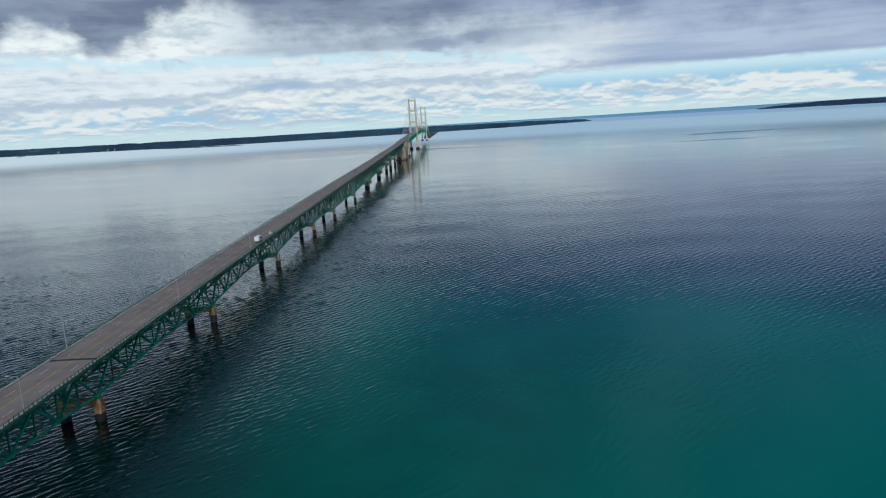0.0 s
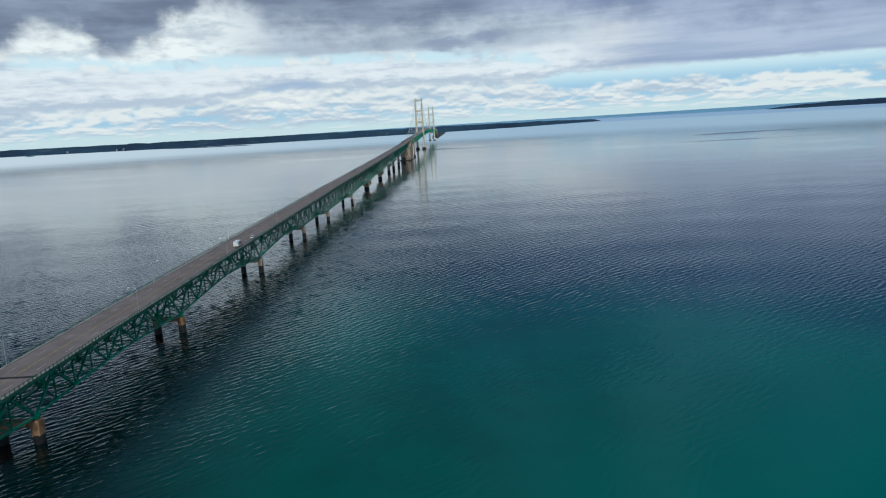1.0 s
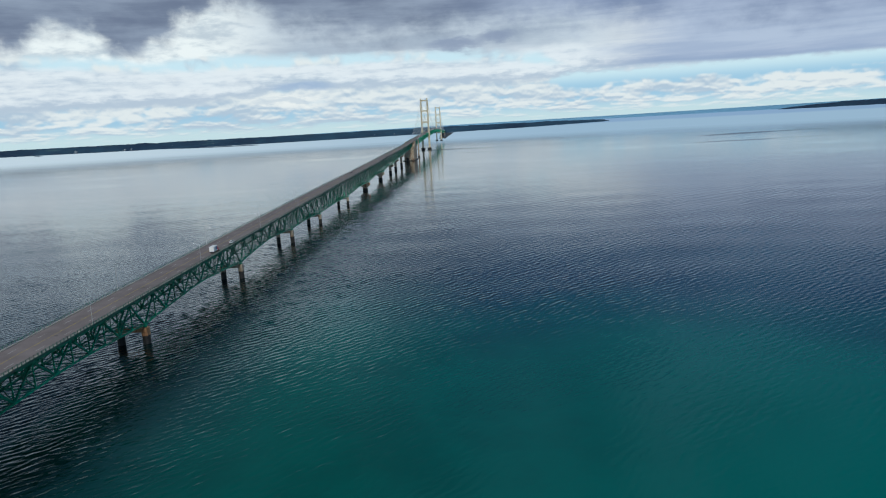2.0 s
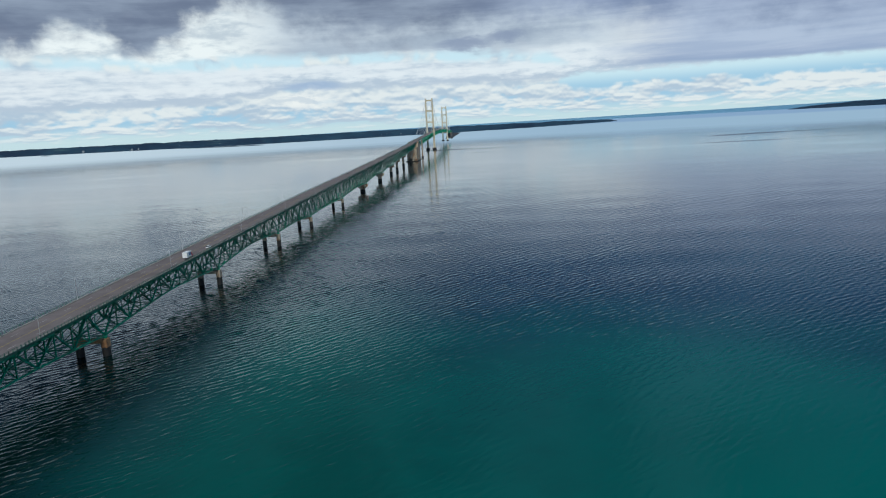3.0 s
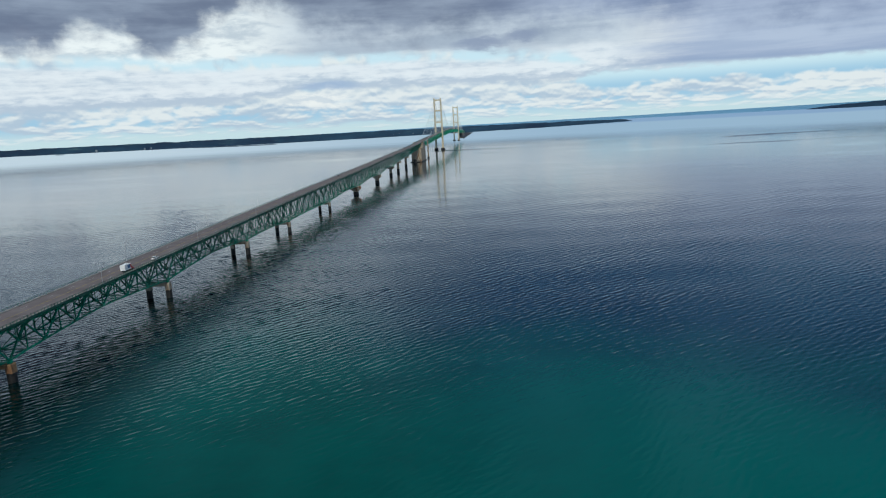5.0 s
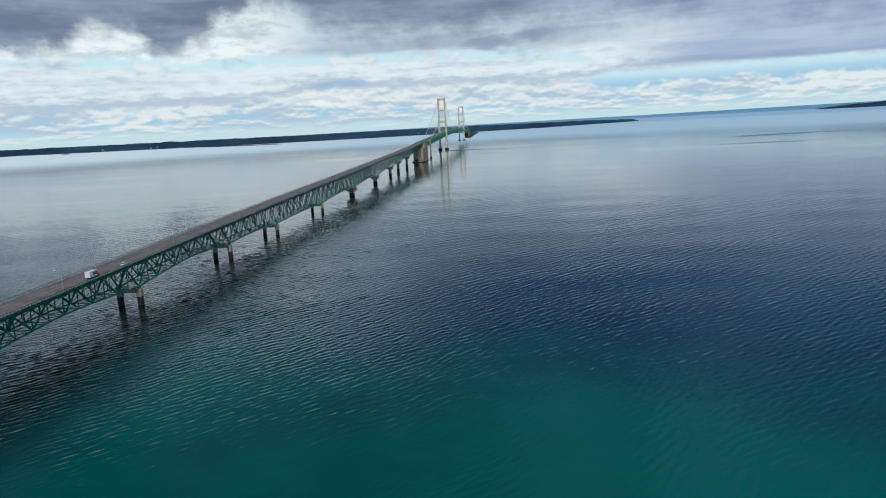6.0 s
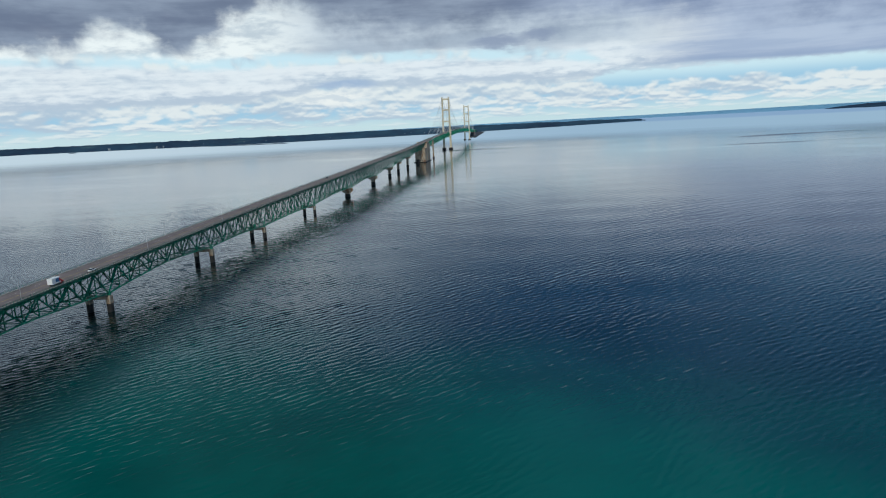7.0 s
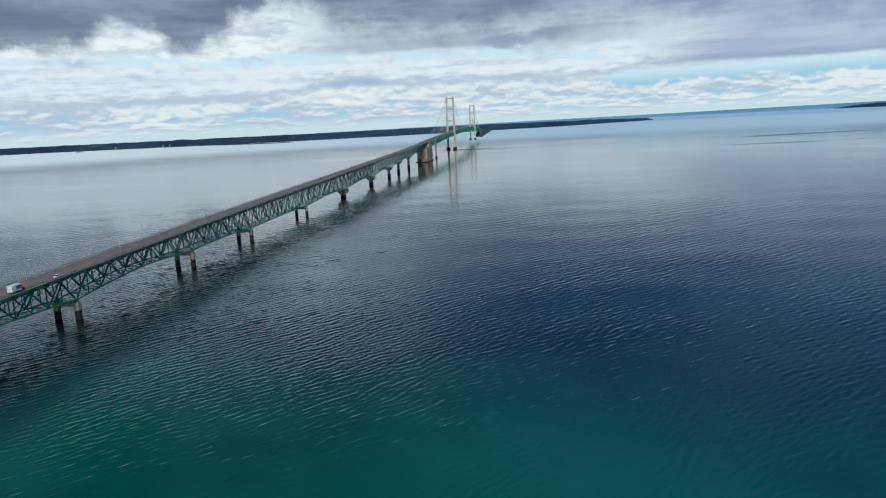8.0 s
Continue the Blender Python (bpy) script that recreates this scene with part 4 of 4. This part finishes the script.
def causeway():
    """A rough solid mass added in place of the far approach's overlapped piers, truss and dark reflection; its crest
    wanders a little.
    """
    verts, faces, steps = [], [], 60
    for k in range(steps + 1):
        y = 1640.0 + 520.0 * k / steps
        bend = max(0.0, (y - 1930.0) / 220.0) * 50.0
        z = rim_z(math.hypot(MID[0], y - MID[1]))
        w = 1.0 + 0.25 * noise.noise(Vector((y * 0.03, 2.0, 0)))
        top = (34.0 - 7.0 * k / steps - z) * min(1.0, 0.3 + k / 12) + 1.5 * noise.noise(Vector((y * 0.05, 7.0, 0)))
        for x, up in ((-24, -2), (-19, 0.45), (-13, 1.0), (10, 1.0), (16, 0.45), (21, -2)):
            verts.append((bend + x * w * 0.8, y, z + (up if up < 0 else up * top)))
    for k in range(steps):
        for i in range(5):
            p = 6 * k + i
            faces.append((p, p + 1, p + 7, p + 6))
    mesh = bpy.data.meshes.new("causeway")
    mesh.from_pydata(verts, [], faces)
    mesh.materials.append(APPROACH_MASS)
    return tagged(new("causeway", mesh), "dark solid mass standing in for the far approach's overlapped piers, truss and reflection", "causeway", kind="structure")


causeway()


# ---- vehicles ----
def loft(sections):
    """A closed body through cross-sections: each (y, [(x, z) ...]) with equal counts, mirrored already."""
    bm, rings = bmesh.new(), []
    for y, pts in sections:
        rings.append([bm.verts.new((x, y, z)) for x, z in pts])
    for a, b in zip(rings, rings[1:]):
        for i in range(len(a)):
            j = (i + 1) % len(a)
            bm.faces.new((a[i], a[j], b[j], b[i]))
    bm.faces.new(rings[0])
    bm.faces.new(rings[-1][::-1])
    bmesh.ops.recalc_face_normals(bm, faces=bm.faces[:])
    return bm


def wheels(thing, at, places, radius):
    for x, y in places:
        m = at @ pose(x, y, radius, 0, 90, 0)
        tyre = part("tyre", drum(radius, radius, -0.11, 0.11, 16, 0.03), RUBBER, thing, "", m)
        part("rim", drum(radius * 0.62, radius * 0.6, -0.125, 0.125, 12), GALVANISED, tyre, "grey metal rim", m)


def car(x, y, away, paint, label):
    """A saloon car."""
    slope = math.degrees(math.atan2(deck_z(y + 2) - deck_z(y - 2), 4))
    z = deck_z(y) + 0.012
    thing = tagged(empty("car", x, y, z), label, "car", "vehicles on the bridge")
    thing.matrix_basis = pose(x, y, z, slope, 0, 0 if away else 180)
    if not away:
        thing.matrix_basis = pose(x, y, z, -slope, 0, 180)
    at = thing.matrix_basis.copy()

    def ring(w, lo, hi):
        return [(-w * 0.9, lo), (-w, lo + 0.15), (-w, hi - 0.12), (-w * 0.9, hi), (w * 0.9, hi), (w, hi - 0.12), (w, lo + 0.15), (w * 0.9, lo)]

    body = loft([(-2.35, ring(0.74, 0.42, 0.82)), (-2.25, ring(0.86, 0.30, 0.98)), (-1.3, ring(0.90, 0.24, 1.02)), (0.9, ring(0.90, 0.24, 0.98)), (1.9, ring(0.88, 0.26, 0.84)), (2.3, ring(0.74, 0.34, 0.66))])
    part("body", body, paint, thing, "", at)

    def cab(w, hi):
        return [(-w, 0.94), (-w * 0.84, hi), (w * 0.84, hi), (w, 0.94)]

    part("window_glass", loft([(-1.85, cab(0.80, 0.99)), (-1.15, cab(0.82, 1.40)), (0.15, cab(0.82, 1.42)), (1.05, cab(0.80, 0.97))]), GLASS, thing, "dark window glass", at)
    part("roof", loft([(-1.2, [(-0.70, 1.385), (-0.66, 1.46), (0.66, 1.46), (0.70, 1.385)]), (0.2, [(-0.70, 1.405), (-0.66, 1.47), (0.66, 1.47), (0.70, 1.405)])]), paint, thing, "", at)
    wheels(thing, at, [(-0.82, -1.4), (0.82, -1.4), (-0.82, 1.4), (0.82, 1.4)], 0.33)
    for s in (-1, 1):
        part("tail_lamp", solid([(s * 0.62 - 0.16, s * 0.62 + 0.16, -2.36, -2.24, 0.70, 0.84)], 0.02), TAIL, thing, "red tail lamp", at)
        part("headlight", solid([(s * 0.6 - 0.16, s * 0.6 + 0.16, 2.16, 2.28, 0.55, 0.67)], 0.02), LENS, thing, "clear headlight", at)
    return thing


def box_truck(x, y):
    """A rental-size box truck with a cab ahead of a tall white box."""
    slope = math.degrees(math.atan2(deck_z(y + 3) - deck_z(y - 3), 6))
    z = deck_z(y) + 0.012
    thing = tagged(empty("box_truck", x, y, z), "white box truck with red and blue side panels on the roadway", "truck", "vehicles on the bridge")
    thing.matrix_basis = pose(x, y, z, slope, 0, 0)
    at = thing.matrix_basis.copy()
    part("cargo_box", solid([(-1.2, 1.2, -4.0, 1.5, 0.85, 3.4)], 0.06), CAR_WHITE, thing, "", at)
    part("chassis", solid([(-0.5, 0.5, -3.8, 3.4, 0.5, 0.84)], 0.03), RUBBER, thing, "", at)
    part("cab", loft([(1.55, [(-1.0, 0.5), (-1.0, 2.1), (1.0, 2.1), (1.0, 0.5)]), (2.5, [(-1.0, 0.5), (-0.95, 2.1), (0.95, 2.1), (1.0, 0.5)]), (3.0, [(-1.0, 0.5), (-0.98, 1.35), (0.98, 1.35), (1.0, 0.5)]), (4.0, [(-0.92, 0.5), (-0.9, 1.15), (0.9, 1.15), (0.92, 0.5)])]), CAR_RED, thing, "red cab", at)
    part("windscreen", loft([(2.46, [(-0.86, 1.42), (-0.84, 2.0), (0.84, 2.0), (0.86, 1.42)]), (3.02, [(-0.86, 1.38), (-0.85, 1.42), (0.85, 1.42), (0.86, 1.38)])]), GLASS, thing, "dark windscreen", at)
    for s in (-1, 1):
        part("side_panel", solid([(s * 1.212 - 0.01, s * 1.212 + 0.01, -1.6, 0.6, 1.5, 3.0)]), CAR_BLUE, thing, "blue painted side panel", at)
        part("side_stripe", solid([(s * 1.212 - 0.01, s * 1.212 + 0.01, 0.7, 1.4, 1.5, 3.0)]), CAR_RED, thing, "red painted side panel", at)
    wheels(thing, at, [(-1.0, -2.6), (1.0, -2.6), (-0.95, 3.0), (0.95, 3.0)], 0.45)
    return thing


car(5.4, -2024.0, True, CAR_WHITE, "white saloon car driving away along the roadway")
box_truck(5.0, -2050.0)
car(-3.6, -1556.0, False, CAR_DARK, "dark saloon car coming along the far roadway")
car(5.3, -1240.0, True, CAR_DARK, "dark saloon car driving away far along the roadway")
car(5.3, -330.0, True, CAR_WHITE, "small white car far off below the tower")
